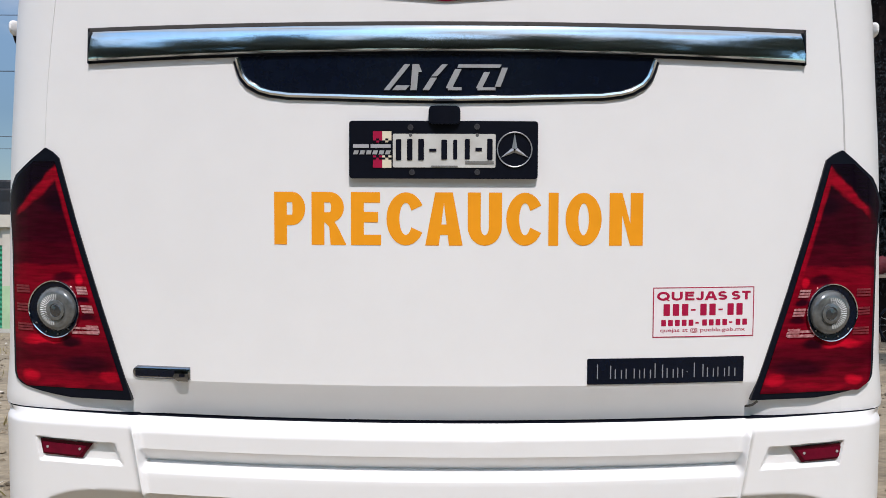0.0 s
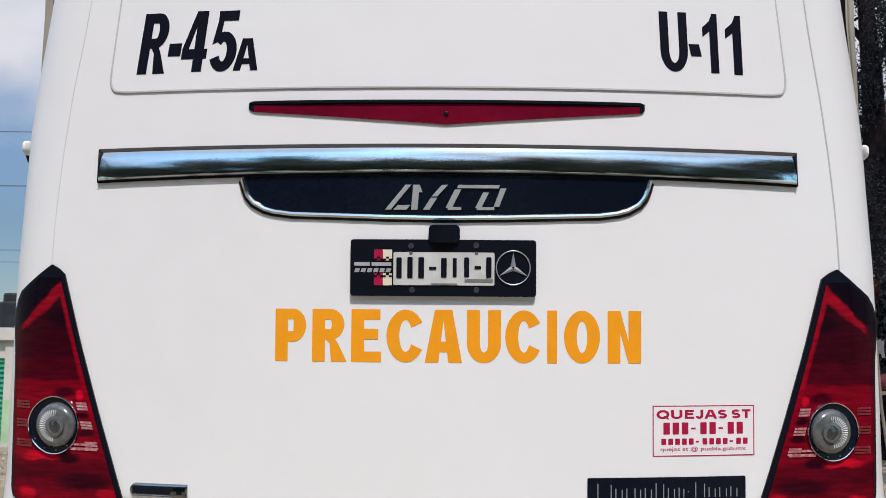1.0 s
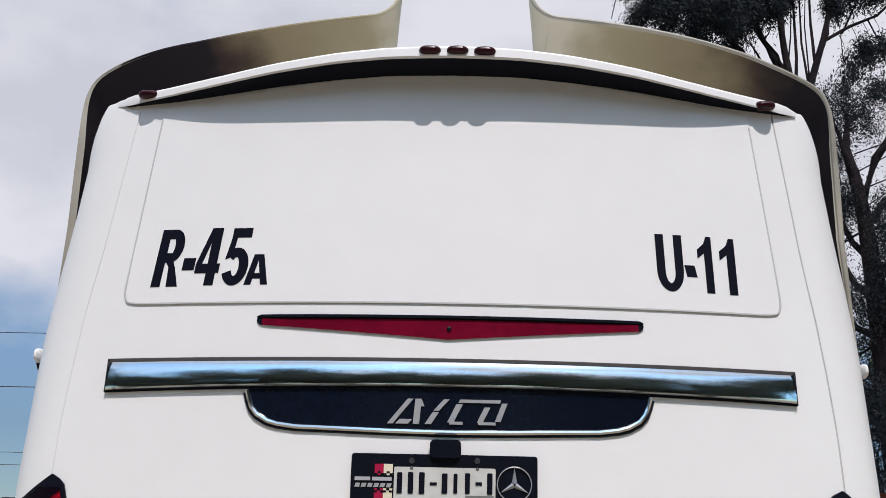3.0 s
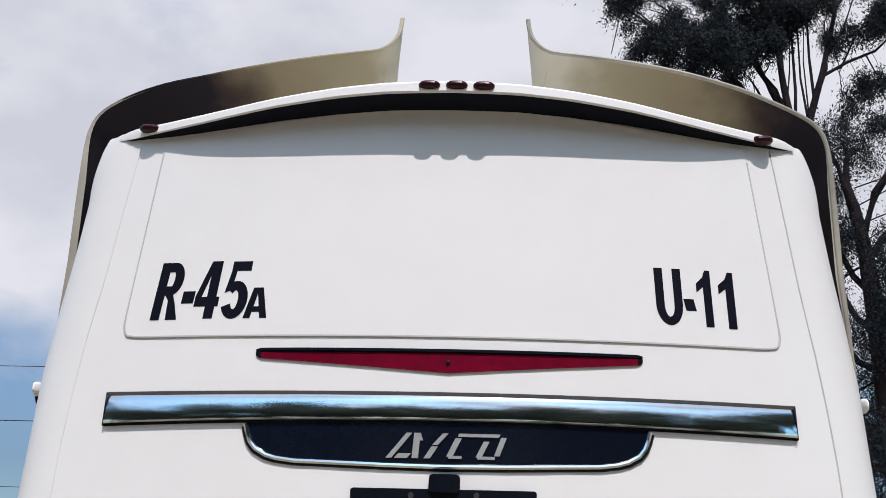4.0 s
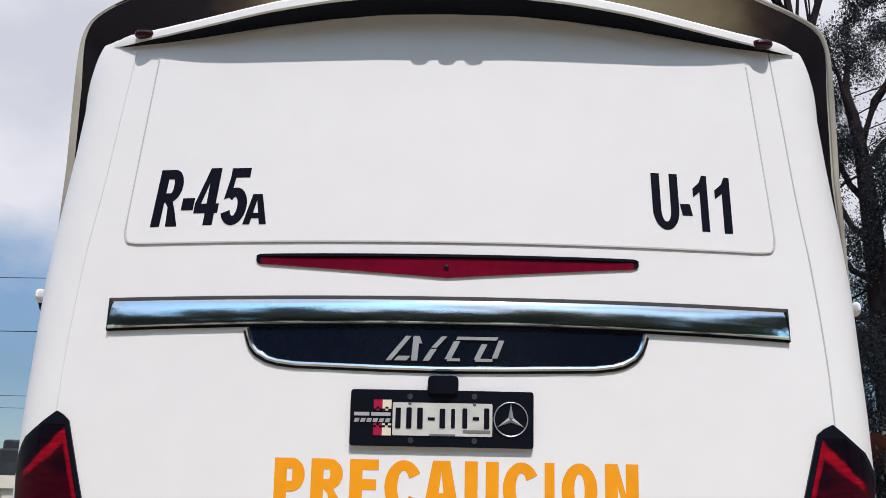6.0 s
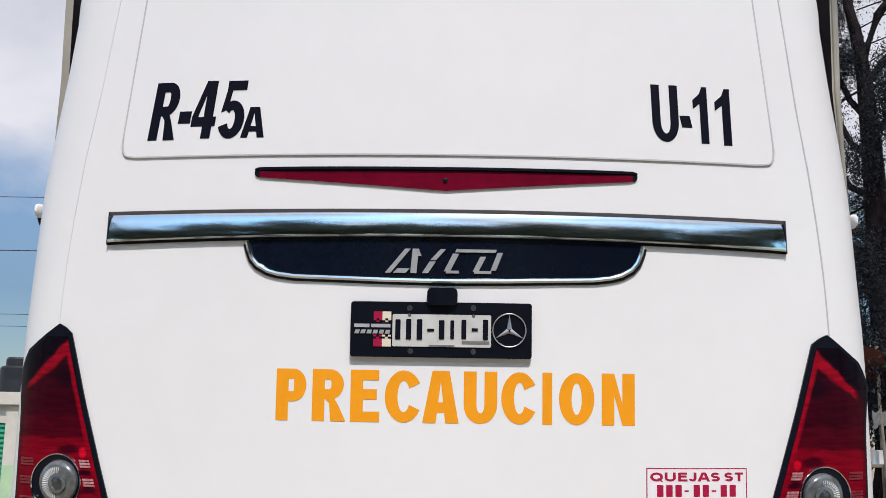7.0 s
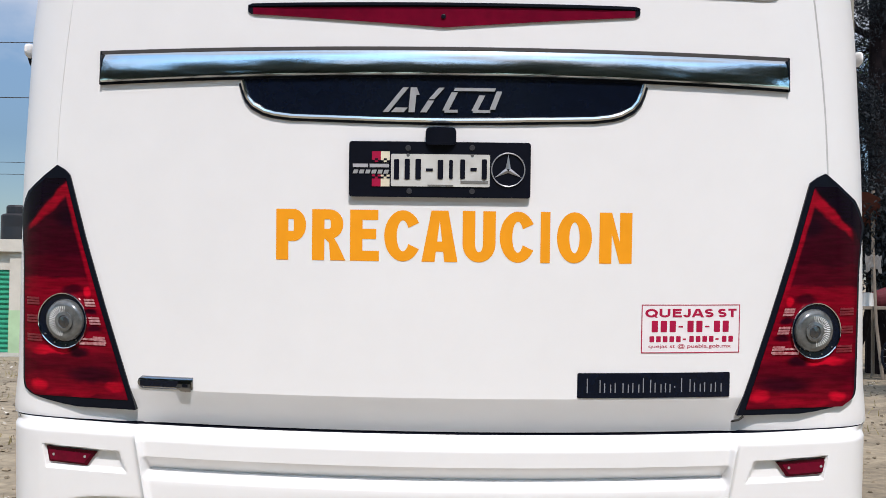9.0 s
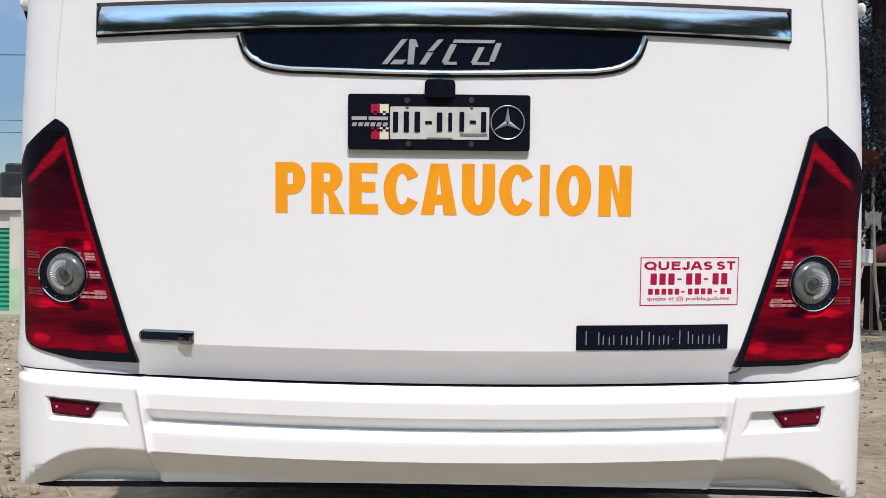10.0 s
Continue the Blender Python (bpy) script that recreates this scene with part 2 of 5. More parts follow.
def turned(cx, cz, profile, around=32, wide=1.0, ribs=0, rib=0.0):
    """A round piece on the rear face: profile of (radius, how far proud)."""
    bm = bmesh.new()
    rings = []
    for j, (r, out) in enumerate(profile):
        ring = []
        for k in range(around):
            a = 2 * math.pi * k / around
            x, z = cx + wide * r * math.cos(a), cz + r * math.sin(a)
            o = out + (rib if ribs and k % 2 and 0 < j < len(profile) - 1 else 0)
            ring.append(bm.verts.new(rear(x, face(x, z) - o, z)))
        rings.append(ring)
    for a, b in zip(rings, rings[1:]):
        for k in range(around):
            bm.faces.new((a[k], a[(k + 1) % around], b[(k + 1) % around], b[k]))
    if profile[-1][0] < 0.03:
        bm.faces.new(rings[-1])
    return bm


def arc(cx, cz, rx, rz, a0, a1, n=14):
    """Points of an ellipse from a0 to a1 degrees."""
    return [(cx + rx * math.cos(radians(a0 + (a1 - a0) * k / n)), cz + rz * math.sin(radians(a0 + (a1 - a0) * k / n))) for k in range(n + 1)]


def band(outer, inner):
    """Quads between two lines of points."""
    return [(outer[k], outer[k + 1], inner[k + 1], inner[k]) for k in range(len(outer) - 1)]


def bend(cx, cz, rx, rz, a0, a1, t, b, n=14):
    """A curved stroke: t thick where it runs upright, b where it runs level."""
    return band(arc(cx, cz, rx, rz, a0, a1, n), arc(cx, cz, rx - t, rz - b, a0, a1, n))


def block(x0, x1, z0, z1):
    return [((x0, z0), (x1, z0), (x1, z1), (x0, z1))]


def bowl_stroke(z0, z1, right, t, b):
    """The bowl of a P or an R: from the stem round to the right and back."""
    cx, cz, rz = right - 0.42, (z0 + z1) / 2, (z1 - z0) / 2
    outer = [(t, z1)] + arc(cx, cz, 0.42, rz, 90, -90) + [(t, z0)]
    inner = [(t, z1 - b)] + arc(cx, cz, 0.42 - t, rz - b, 90, -90) + [(t, z0 + b)]
    return band(outer, inner)


def strokes(ch, t, b):
    """The pieces of a heavy block capital or figure in a box from 0 to 1; t and b are the shares of its upright and level strokes."""
    stem = block(0, t, 0, 1)
    if ch == "P":
        return stem + bowl_stroke(0.37, 1, 1, t, b)
    if ch == "R":
        return stem + bowl_stroke(0.42, 1, 0.95, t, b) + [((t, 0.42), (t, 0.42 + b), (0.62, 0.42 + b), (0.56, 0.42)), ((0.98 - 1.12 * t, 0), (1.02, 0), (0.80, 0.30), (0.66, 0.45), (0.40, 0.42), (0.52, 0.34))]
    if ch == "E":
        return stem + block(t, 0.97, 1 - b, 1) + block(t, 0.90, 0.43, 0.43 + b) + block(t, 1, 0, b)
    if ch == "C":
        return bend(0.54, 0.5, 0.54, 0.5, 31, 329, t, b, 24)
    if ch == "O":
        return bend(0.5, 0.5, 0.5, 0.5, 0, 360, t, b, 32)
    if ch == "Q":
        return bend(0.5, 0.5, 0.5, 0.5, 0, 360, t, b, 32) + [((0.55, 0.28), (0.66, 0.38), (1.0, 0.02), (0.90, -0.08))]
    if ch == "A":
        tip, foot, up = 0.5 * t + 0.06, 1.05 * t, 0.80
        edge = lambda z: foot + (0.5 - foot) * z / up
        legs = [((0, 0), (foot, 0), (0.5, up), (0.5, 1), (0.5 - tip, 1)), ((1, 0), (0.5 + tip, 1), (0.5, 1), (0.5, up), (1 - foot, 0))]
        return legs + [((edge(0.20), 0.20), (1 - edge(0.20), 0.20), (1 - edge(0.20 + b), 0.20 + b), (edge(0.20 + b), 0.20 + b))]
    if ch == "U":
        return block(0, t, 0.36, 1) + block(1 - t, 1, 0.36, 1) + bend(0.5, 0.36, 0.5, 0.36, 180, 360, t, b)
    if ch == "I":
        return block(0, 1, 0, 1)
    if ch == "N":
        return stem + block(1 - t, 1, 0, 1) + [((t, 1), (t, 1 - 0.42), (1 - t, 0), (1 - t, 0.42))]
    if ch == "J":
        return block(1 - t, 1, 0.34, 1) + bend(0.5, 0.34, 0.5, 0.34, 360, 190, t, b)
    if ch == "T":
        return block(0, 1, 1 - b, 1) + block(0.5 - t / 2, 0.5 + t / 2, 0, 1 - b)
    if ch == "S":
        h = 0.25 + b / 4
        return bend(0.5, 1 - h, 0.48, h, 25, 270, t, b) + bend(0.5, h, 0.5, h, 90, -155, t, b)
    if ch == "4":
        x = 0.87 - t
        return block(x, 0.87, 0, 1) + block(0, x, 0.21, 0.21 + b) + block(0.87, 1, 0.21, 0.21 + b) + [((0, 0.21 + b), (0.26, 0.21 + b), (x, 0.74), (x, 1), (x - 0.06, 1))]
    if ch == "5":
        return block(0.20, 0.94, 1 - b, 1) + [((0.07, 0.45), (0.33, 0.50), (0.41, 1 - b), (0.20, 1 - b))] + bend(0.5, 0.33, 0.5, 0.33, 140, -158, t, b, 20)
    if ch == "1":
        return [((0.46, 0.0), (1.0, 0.0), (1.0, 1.0), (0.66, 1.0), (0.46, 0.87)), ((0.46, 0.87), (0.0, 0.76), (0.0, 0.60), (0.46, 0.70))]
    return block(0, 1, 0, 1)


def letter(ch, x0, x1, z0, z1, out=0.003, thick=(0.034, 0.027), slant=0.0):
    """A heavy character of straight and curved strokes, laid on the rear face."""
    bm = bmesh.new()
    wide, high = x1 - x0 - abs(slant), z1 - z0
    for n, piece in enumerate(strokes(ch, thick[0] / wide, thick[1] / high)):
        made = []
        for u, v in piece:
            z = z0 + v * high
            x = x0 + u * wide + slant * v
            made.append(bm.verts.new(rear(x, face(x, z) - out - 0.00002 * (n % 3), z)))
        bm.faces.new(made)
    return bm


def word(text, x0, x1, z0, z1, out=0.003, bold=0.02):
    """A line of small print as one mesh, with the font's own widths."""
    curve = bpy.data.curves.new("word", "FONT")
    curve.body, curve.offset, curve.resolution_u = text, bold, 3
    ob = new("word", curve)
    bpy.context.view_layer.update()
    me = bpy.data.meshes.new_from_object(ob.evaluated_get(bpy.context.evaluated_depsgraph_get()))
    bm = bmesh.new()
    bm.from_mesh(me)
    lo, hi = [min(v.co[i] for v in bm.verts) for i in (0, 1)], [max(v.co[i] for v in bm.verts) for i in (0, 1)]
    for v in bm.verts:
        x, z = x0 + (v.co.x - lo[0]) / (hi[0] - lo[0]) * (x1 - x0), z0 + (v.co.y - lo[1]) / (hi[1] - lo[1]) * (z1 - z0)
        v.co = rear(x, face(x, z) - out, z)
    bpy.data.objects.remove(ob)
    bpy.data.curves.remove(curve)
    bpy.data.meshes.remove(me)
    return bm


def steps(a, b, n):
    return [a + (b - a) * i / n for i in range(n + 1)]


def box(x0, x1, y0, y1, z0, z1, edge=0.0):
    bm = bmesh.new()
    bmesh.ops.create_cube(bm, size=1, matrix=Matrix.Translation(((x0 + x1) / 2, (y0 + y1) / 2, (z0 + z1) / 2)) @ Matrix.Diagonal((x1 - x0, y1 - y0, z1 - z0, 1)))
    if edge:
        bmesh.ops.bevel(bm, geom=bm.edges[:], offset=edge, segments=2, affect="EDGES", clamp_overlap=True)
    return bm


def tube(points, radii, sides=8, caps=True, across=None):
    """A bmesh tube along points."""
    bm = bmesh.new()
    rings = []
    for i, p in enumerate(points):
        p = Vector(p)
        ahead = (Vector(points[min(i + 1, len(points) - 1)]) - Vector(points[max(i - 1, 0)])).normalized()
        side = ahead.cross(Vector(across) if across else Vector((0.3, 0.2, 1)) if abs(ahead.z) < 0.9 else Vector((1, 0.1, 0))).normalized()
        up = side.cross(ahead)
        r = radii[i] if isinstance(radii, (list, tuple)) else radii
        rings.append([bm.verts.new(p + r * (math.cos(a) * side + math.sin(a) * up)) for a in (2 * math.pi * k / sides for k in range(sides))])
    for a, b in zip(rings, rings[1:]):
        for k in range(sides):
            bm.faces.new((a[k], a[(k + 1) % sides], b[(k + 1) % sides], b[k]))
    if caps:
        bm.faces.new(rings[0]), bm.faces.new(rings[-1])
    return bm


# ---- the bus: shell ----
bus = thing("bus", "white midi bus seen from behind, parked on bare dirt ground", "bus", (0, 4, 0))
BUS_BACK = Matrix.Translation((0, -4, 0))


def bus_part(name, bm, mat, parent=None, label="", smooth=False, smooth_under=0.3):
    """Meshes of the bus are made at their world places; the bus's own pole stands at its middle."""
    ob = part(name, bm, mat, parent or bus, label, smooth, None, smooth_under)
    if parent is None:
        ob.matrix_basis = BUS_BACK
    return ob


LENGTH = 8.2


CREASE = 0.69
roofline = table([(0, 2.645), (0.2, 2.64), (0.36, 2.628), (0.55, 2.606), (0.7, 2.584), (0.8, 2.572), (0.9, 2.563), (1.0, 2.558), (1.06, 2.555), (1.09, 2.549), (1.12, 2.536)])


drawn = table([(0.0, 1.0), (0.82, 1.0), (0.86, 0.92), (0.90, 0.7), (0.94, 0.45), (0.98, 0.36), (1.08, 0.33), (1.13, 0.2), (1.18, 0.0)])


def skirt(z, x=0.0):
    """The face draws in under the crease, and comes out again towards the corners."""
    return 0.0 if z >= CREASE else 0.040 * (CREASE - z) / 0.1 * drawn(abs(x))


# middle panel from the seam up to the roof lip, between the two pillar joints
zs = [0.583, 0.60, 0.62, 0.652, 0.676, 0.688, 0.6905, 0.7] + steps(0.73, 2.48, 34)
JOINT = 0.005
rows = [[rear(squeeze(x), face(x, z) + skirt(z, x), z) for x in steps(-(seam(z) - JOINT), seam(z) - JOINT, 40)] for z in zs]
for k in range(1, 5):
    row = []
    for x in steps(-(seam(2.5) - JOINT), seam(2.5) - JOINT, 40):
        z = 2.48 + (max(2.5, roofline(abs(x)) - 0.006) - 2.48) * k / 4
        row.append(rear(squeeze(x), 0.11 * x * x - 0.05, z))
    rows.append(row)
bus_part("rear_panel", sheet(rows), WHITE, smooth=True)
for side in (-1, 1):
    zs_side = [0.583, 0.60, 0.62, 0.652, 0.676, 0.688, 0.6905, 0.7] + steps(0.75, 2.35, 20) + [2.4, 2.44, 2.47, 2.5, 2.52, 2.54, 2.56, 2.58, 2.595, 2.61]
    rows = []
    for z in zs_side:
        w = half(z)
        pts = [seam(z) - JOINT + ((0.0058 if side > 0 else 0.0018) if z > 0.66 else -0.002) if not k else w - (w - seam(z)) * (1 - k / 12) ** 2 for k in range(13)]
        row = [rear(squeeze(side * x), face(x, z), min(max(z, 0.583 + 0.008 * min(1, k / 9)), roofline(min(x, 1.12)) - 0.006 + 0.38 * max(0, face(x, z) - 0.06))) for k, x in enumerate(pts)]
        back = row[0].copy() + Vector((0, 0.03, 0))
        far = Vector((row[-1].x, row[-1].y + 0.5, row[-1].z))
        rows.append([back] + row + [far])
    bus_part("corner_pillar", sheet(rows), WHITE, smooth=True)
# bottom of the joint between pillar and panel, greyer on the right
for side in (-1, 1):
    rows = [[rear(squeeze(side * (seam(z) + d)), face(seam(z), z) + (0.0008 if side < 0 else 0.0014), z) for d in (-0.0085, 0.001)] for z in steps(0.584, 2.5, 24)]
    bus_part("panel_joint", sheet(rows), material("joint_sealant", (0.77, 0.765, 0.76), 0.7) if side < 0 else material("grey_sealant", (0.56, 0.555, 0.55), 0.7), label="grey joint line beside the corner pillar")

# sides, roof, front: plain closing surfaces out of sight
for side in (-1, 1):
    rows = []
    for z in [0.3, 0.6] + steps(0.8, 2.3, 8) + [2.4, 2.44, 2.47, 2.5, 2.52, 2.54, 2.56, 2.58, 2.595, 2.61]:
        p = rear(squeeze(side * half(z)), face(half(z), z), z)
        rows.append([Vector((p.x, p.y + 0.45, p.z)), Vector((p.x, 4, p.z)), Vector((p.x, LENGTH, p.z))])
    bus_part("side_wall", sheet(rows), WHITE, smooth=True)
rows = []
for y in (0.02, 0.2, 0.6, 1.5, LENGTH):
    rows.append([Vector((rear(x, 0, 0).x, max(rear(x, face(min(abs(x), 1.05), 2.5), roofline(abs(x))).y + 0.01, -0.2) + y, rear(x, 0, roofline(abs(x))).z + 0.008)) for x in steps(-1.09, 1.09, 36)])
bus_part("roof", sheet(rows), WHITE, smooth=True)
bus_part("front_wall", box(-1.2, 1.2, LENGTH - 0.05, LENGTH, 0.45, 2.6, 0.02), WHITE)
bus_part("underbody", box(-1.05, 1.05, 0.25, LENGTH - 0.3, 0.42, 0.55, 0.02), MATT, label="dark underbody")


def wheel(x, y):
    bm = bmesh.new()
    prof = [(0.22, -0.11), (0.40, -0.13), (0.45, -0.10), (0.46, 0), (0.45, 0.10), (0.40, 0.13), (0.22, 0.11)]
    rings = [[bm.verts.new((x + d, y + r * math.cos(a), 0.46 + r * math.sin(a))) for r, d in prof] for a in (2 * math.pi * k / 28 for k in range(28))]
    for a, b in zip(rings, rings[1:] + rings[:1]):
        for k in range(len(prof)):
            bm.faces.new((a[k], a[(k + 1) % len(prof)], b[(k + 1) % len(prof)], b[k]))
    w = bus_part("wheel", bm, material("tyre_rubber", (0.025, 0.024, 0.023), 0.85, bump=0.2, bump_scale=60), smooth=True)
    hub = bmesh.new()
    bmesh.ops.create_cone(hub, cap_ends=True, segments=24, radius1=0.225, radius2=0.2, depth=0.16, matrix=Matrix.Translation((x, y, 0.46)) @ Matrix.Rotation(radians(90), 4, "Y"))
    part("rim", hub, SILVER, w)


for wx in (-1.0, 1.0):
    for wy in (2.2, 6.4):
        wheel(wx, wy)

# bumper
RIB = lambda z: 0.892 - 0.056 * (0.58 - z) / 0.33  # the rib between the middle and the corner piece runs inwards as it goes down
MID = table([(0.2, -0.018), (0.285, -0.014), (0.292, -0.012), (0.362, 0.050), (0.372, 0.062), (0.43, 0.062), (0.440, 0.056), (0.452, 0.020), (0.456, 0.008), (0.492, 0.045), (0.499, 0.052), (0.545, 0.052), (0.555, 0.047), (0.588, 0.020)])
SIDE = table([(0.2, -0.05), (0.28, -0.035), (0.360, 0.038), (0.373, 0.05), (0.64, 0.05)])


RIGHT = 0.022  # the right-hand rib and reflector sit this much further in


def bumper_out(a, z):
    """Relief of the bumper: a ledge and a groove across its middle, a hollow for the reflector and a scoop below it in the corner piece."""
    rib = RIB(z)
    k = min(1.0, max(0.0, (a - rib + 0.004) / 0.010))
    lower = SIDE(z + 0.004 + 0.075 * max(0.0, (a - 0.93) / 0.3) ** 3) - table([(0.556, 0.0), (0.588, 0.022)])(z) * (1 + 0.3 * min(1.0, max(0.0, (a - 1.1) / 0.1)))
    inside = min((z - 0.442) / 0.010, (0.507 + 0.024 * (a - 0.95) - z) / 0.005, (a - rib - 0.062 - 0.25 * (z - 0.44)) / 0.016, (1.198 + 0.2 * (z - 0.44) - a) / 0.012)
    lower -= 0.022 * min(1.0, max(0.0, inside))
    ridge = 0.024 * math.exp(-((a - rib - 0.009) / 0.010) ** 2) * min(1.0, max(0.0, (0.575 - z) / 0.03))
    return MID(z) * (1 - k) + lower * k + ridge - 0.002


def bumper_face(x, z):
    return face(min(abs(x), half(0.3) - 0.0005), 0.3)


zs = steps(0.215, 0.36, 30) + [0.366, 0.372, 0.378, 0.382, 0.386, 0.40, 0.415, 0.428, 0.4315, 0.4345, 0.437, 0.440, 0.4435, 0.447, 0.4505, 0.453, 0.456, 0.460, 0.466, 0.472, 0.478, 0.484, 0.487, 0.490, 0.494, 0.499, 0.5015, 0.504, 0.507, 0.5095] + steps(0.512, 0.552, 10) + [0.557, 0.564, 0.572, 0.580, 0.586, 0.588]
W_BUMPER = half(0.3) - 0.001
rows = []
for z in zs:
    rib = RIB(max(z, 0.25)) - RIGHT / 2
    xs = steps(0, rib - 0.03, 30) + [rib - d for d in (0.024, 0.019, 0.015, 0.012, 0.009, 0.006, 0.003, 0.0, -0.003, -0.006, -0.009, -0.012, -0.015, -0.018, -0.021, -0.025, -0.030, -0.036, -0.042, -0.048, -0.053, -0.058, -0.063, -0.068, -0.073, -0.079, -0.085, -0.091)] + steps(rib + 0.098, 1.165, 15) + steps(1.17, 1.206, 9)
    xs += [1.2095 + 0.003 * k for k in range(6)] + [W_BUMPER - (W_BUMPER - 1.23) * (1 - k / 10) ** 2 for k in range(1, 11)]
    xs = sorted(xs)
    row = []
    for x in [-x for x in xs[:0:-1]] + xs:
        low = 0.215 + 0.07 * (1 - (x / 1.3) ** 2) if z < 0.36 else 0
        zz = z if z >= 0.36 else low + (0.36 - low) * (z - 0.215) / 0.145
        row.append(rear(squeeze(x) * (1 - 0.009 * max(0.0, (zz - 0.55) / 0.038) * (abs(x) > 1.0)), bumper_face(x, zz) - bumper_out(-x if x < 0 else x + RIGHT, zz), zz))
    rows.append([Vector((row[0].x, row[0].y + 0.5, row[0].z))] + row + [Vector((row[-1].x, row[-1].y + 0.5, row[-1].z))])
rows.append([p + Vector((0, 0.012, -0.004)) for p in rows[-1]])
rows.append([p + Vector((0, 0.004, -0.03)) for p in rows[-1]])
rows.insert(0, [p + Vector((0, 0.10, 0.004)) for p in rows[0]])
bumper = bus_part("bumper", sheet(rows), WHITE, label="white moulded bumper with a groove across its middle", smooth=True, smooth_under=0.62)
rows = [[rear(squeeze(x), face(min(abs(x), 1.33), 0.6) - 0.007 + 0.053 * drawn(abs(x)), z + up * min(1.0, max(0.0, (abs(x) - 1.1) / 0.1))) for x in steps(-1.295, 1.295, 70)] for z, up in ((0.54, 0.0), (0.586, 0.0045))]
bus_part("bumper_joint", sheet(rows), MATT, label="dark gap above the bumper")
rows = [[rear(x, bumper_face(x, 0.22) - 0.0 + d, 0.212 + 0.07 * (1 - (x / 1.3) ** 2) - h) for x in steps(-1.34, 1.34, 40)] for d, h in ((0.02, -0.004), (0.02, 0.014), (0.05, 0.016))]
bus_part("bumper_lip", sheet(rows), MATT, label="black rubber lip under the bumper")

# roof lip with its dark soffit
def lip_out(x):
    return 0.108 * max(0.0, 1 - (x / 1.08) ** 2) ** 0.8


def lip_foot(x):
    """The body's surface behind the lip."""
    return face(x, 2.53)


def lip_thick(x):
    return (1 - 0.22 * min(1.0, abs(x) / 0.7)) * (1 - 0.75 * min(1.0, max(0.0, (abs(x) - 1.05) / 0.065)))


xs = steps(-1.098, 1.098, 64)
rows = []
for up, dep, k in ((0.004, 0.12, 0), (0.006, 0.03, 1), (0.0, 0.0, 1), (-0.008, -0.006, 1), (-0.034, -0.006, 1), (-0.040, 0.0, 1)):
    rows.append([rear(x, lip_foot(x) - lip_out(x) * k + dep * max(0.15, 1 - (x / 1.08) ** 4), roofline(abs(x)) + up * lip_thick(x)) for x in xs])
bus_part("roof_lip", sheet(rows), WHITE, label="white lip along the roof edge", smooth=True)
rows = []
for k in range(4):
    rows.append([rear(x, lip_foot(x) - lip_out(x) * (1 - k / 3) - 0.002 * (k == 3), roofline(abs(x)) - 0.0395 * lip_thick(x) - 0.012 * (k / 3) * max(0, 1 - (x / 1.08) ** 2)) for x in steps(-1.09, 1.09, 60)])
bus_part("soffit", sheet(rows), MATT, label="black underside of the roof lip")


# ---- the bus: fittings of the rear face ----
def flipped(f, side):
    """f for one side of the bus; the right-hand lamp sits 2 cm further in."""
    return (lambda z: -f(z)) if side < 0 else f


# window panel: a raised panel with rounded lower corners
win_half = table([(1.876, 0.972), (1.88, 0.984), (1.888, 0.991), (1.90, 0.995), (1.92, 0.996), (2.52, 0.918), (2.7, 0.9)])
spots = []
for v in [0, 0.006, 0.018, 0.034, 0.06] + steps(0.1, 1.0, 16):
    row = []
    for u in steps(-1, 1, 40):
        low = 1.876 + v * 0.6
        x = u * win_half(low)
        row.append((x, 1.876 + v * (roofline(abs(x)) - 0.048 - 1.876)))
    spots.append(row)
bus_part("window_panel", plate(spots, 0.0045, 0.004, 0.003), WHITE, label="white blanked-off rear window panel", smooth=False)

SEAL = material("pale_joint", (0.52, 0.52, 0.52), 0.6)
half_rim = [(win_half(z) + 0.003, z) for z in steps(2.47, 1.95, 12) + [1.92, 1.905, 1.893, 1.884, 1.879]] + [(0.960, 1.8755)]
rim_spots = [(-x, z) for x, z in half_rim] + [(x, 1.8745) for x in steps(-0.93, 0.93, 28)] + [(x, z) for x, z in reversed(half_rim)]
bus_part("window_joint", tube([rear(x, face(x, z) - 0.0012, z) for x, z in rim_spots], 0.0040, 6, True, (0.05, 1, 0.1)), SEAL, label="grey joint line round the window panel")

# third brake light
BRAKE_RED = material("brake_lens", (0.17, 0.003, 0.020), 0.25, second=(0.10, 0.002, 0.014), grain=40, stain=6, spec=0.15)
brake = bus_part("brake_light", plate([[(x, z) for x in steps(-w, w, 30)] for w, z in ((0.562, 1.806), (0.570, 1.812), (0.572, 1.820), (0.570, 1.829), (0.562, 1.834))], 0.004, 0.01, 0.002), BLACK, label="long shallow V-shaped red brake light with a black brow")
spots = [[(x, 1.824 + k * (1.806 - 0.040 * (1 - abs(x) / 0.56) - 1.824) / 4) for x in steps(-0.556, 0.556, 60)] for k in range(5)]
part("lens", plate(spots, 0.006, 0.01, 0.002), BRAKE_RED, brake, "dark red ribbed lens")
part("brow", plate([[(x, z) for x in steps(-w, w, 30)] for w, z in ((0.572, 1.828), (0.570, 1.832), (0.558, 1.836))], lambda x, z: 0.006 + 0.006 * (1 - (abs(x) / 0.572) ** 10), 0.005), BLACK, brake)
part("screw", turned(0.0, 1.797, [(0.007, 0.005), (0.007, 0.009), (0.004, 0.010)], 12), BLACK, brake)

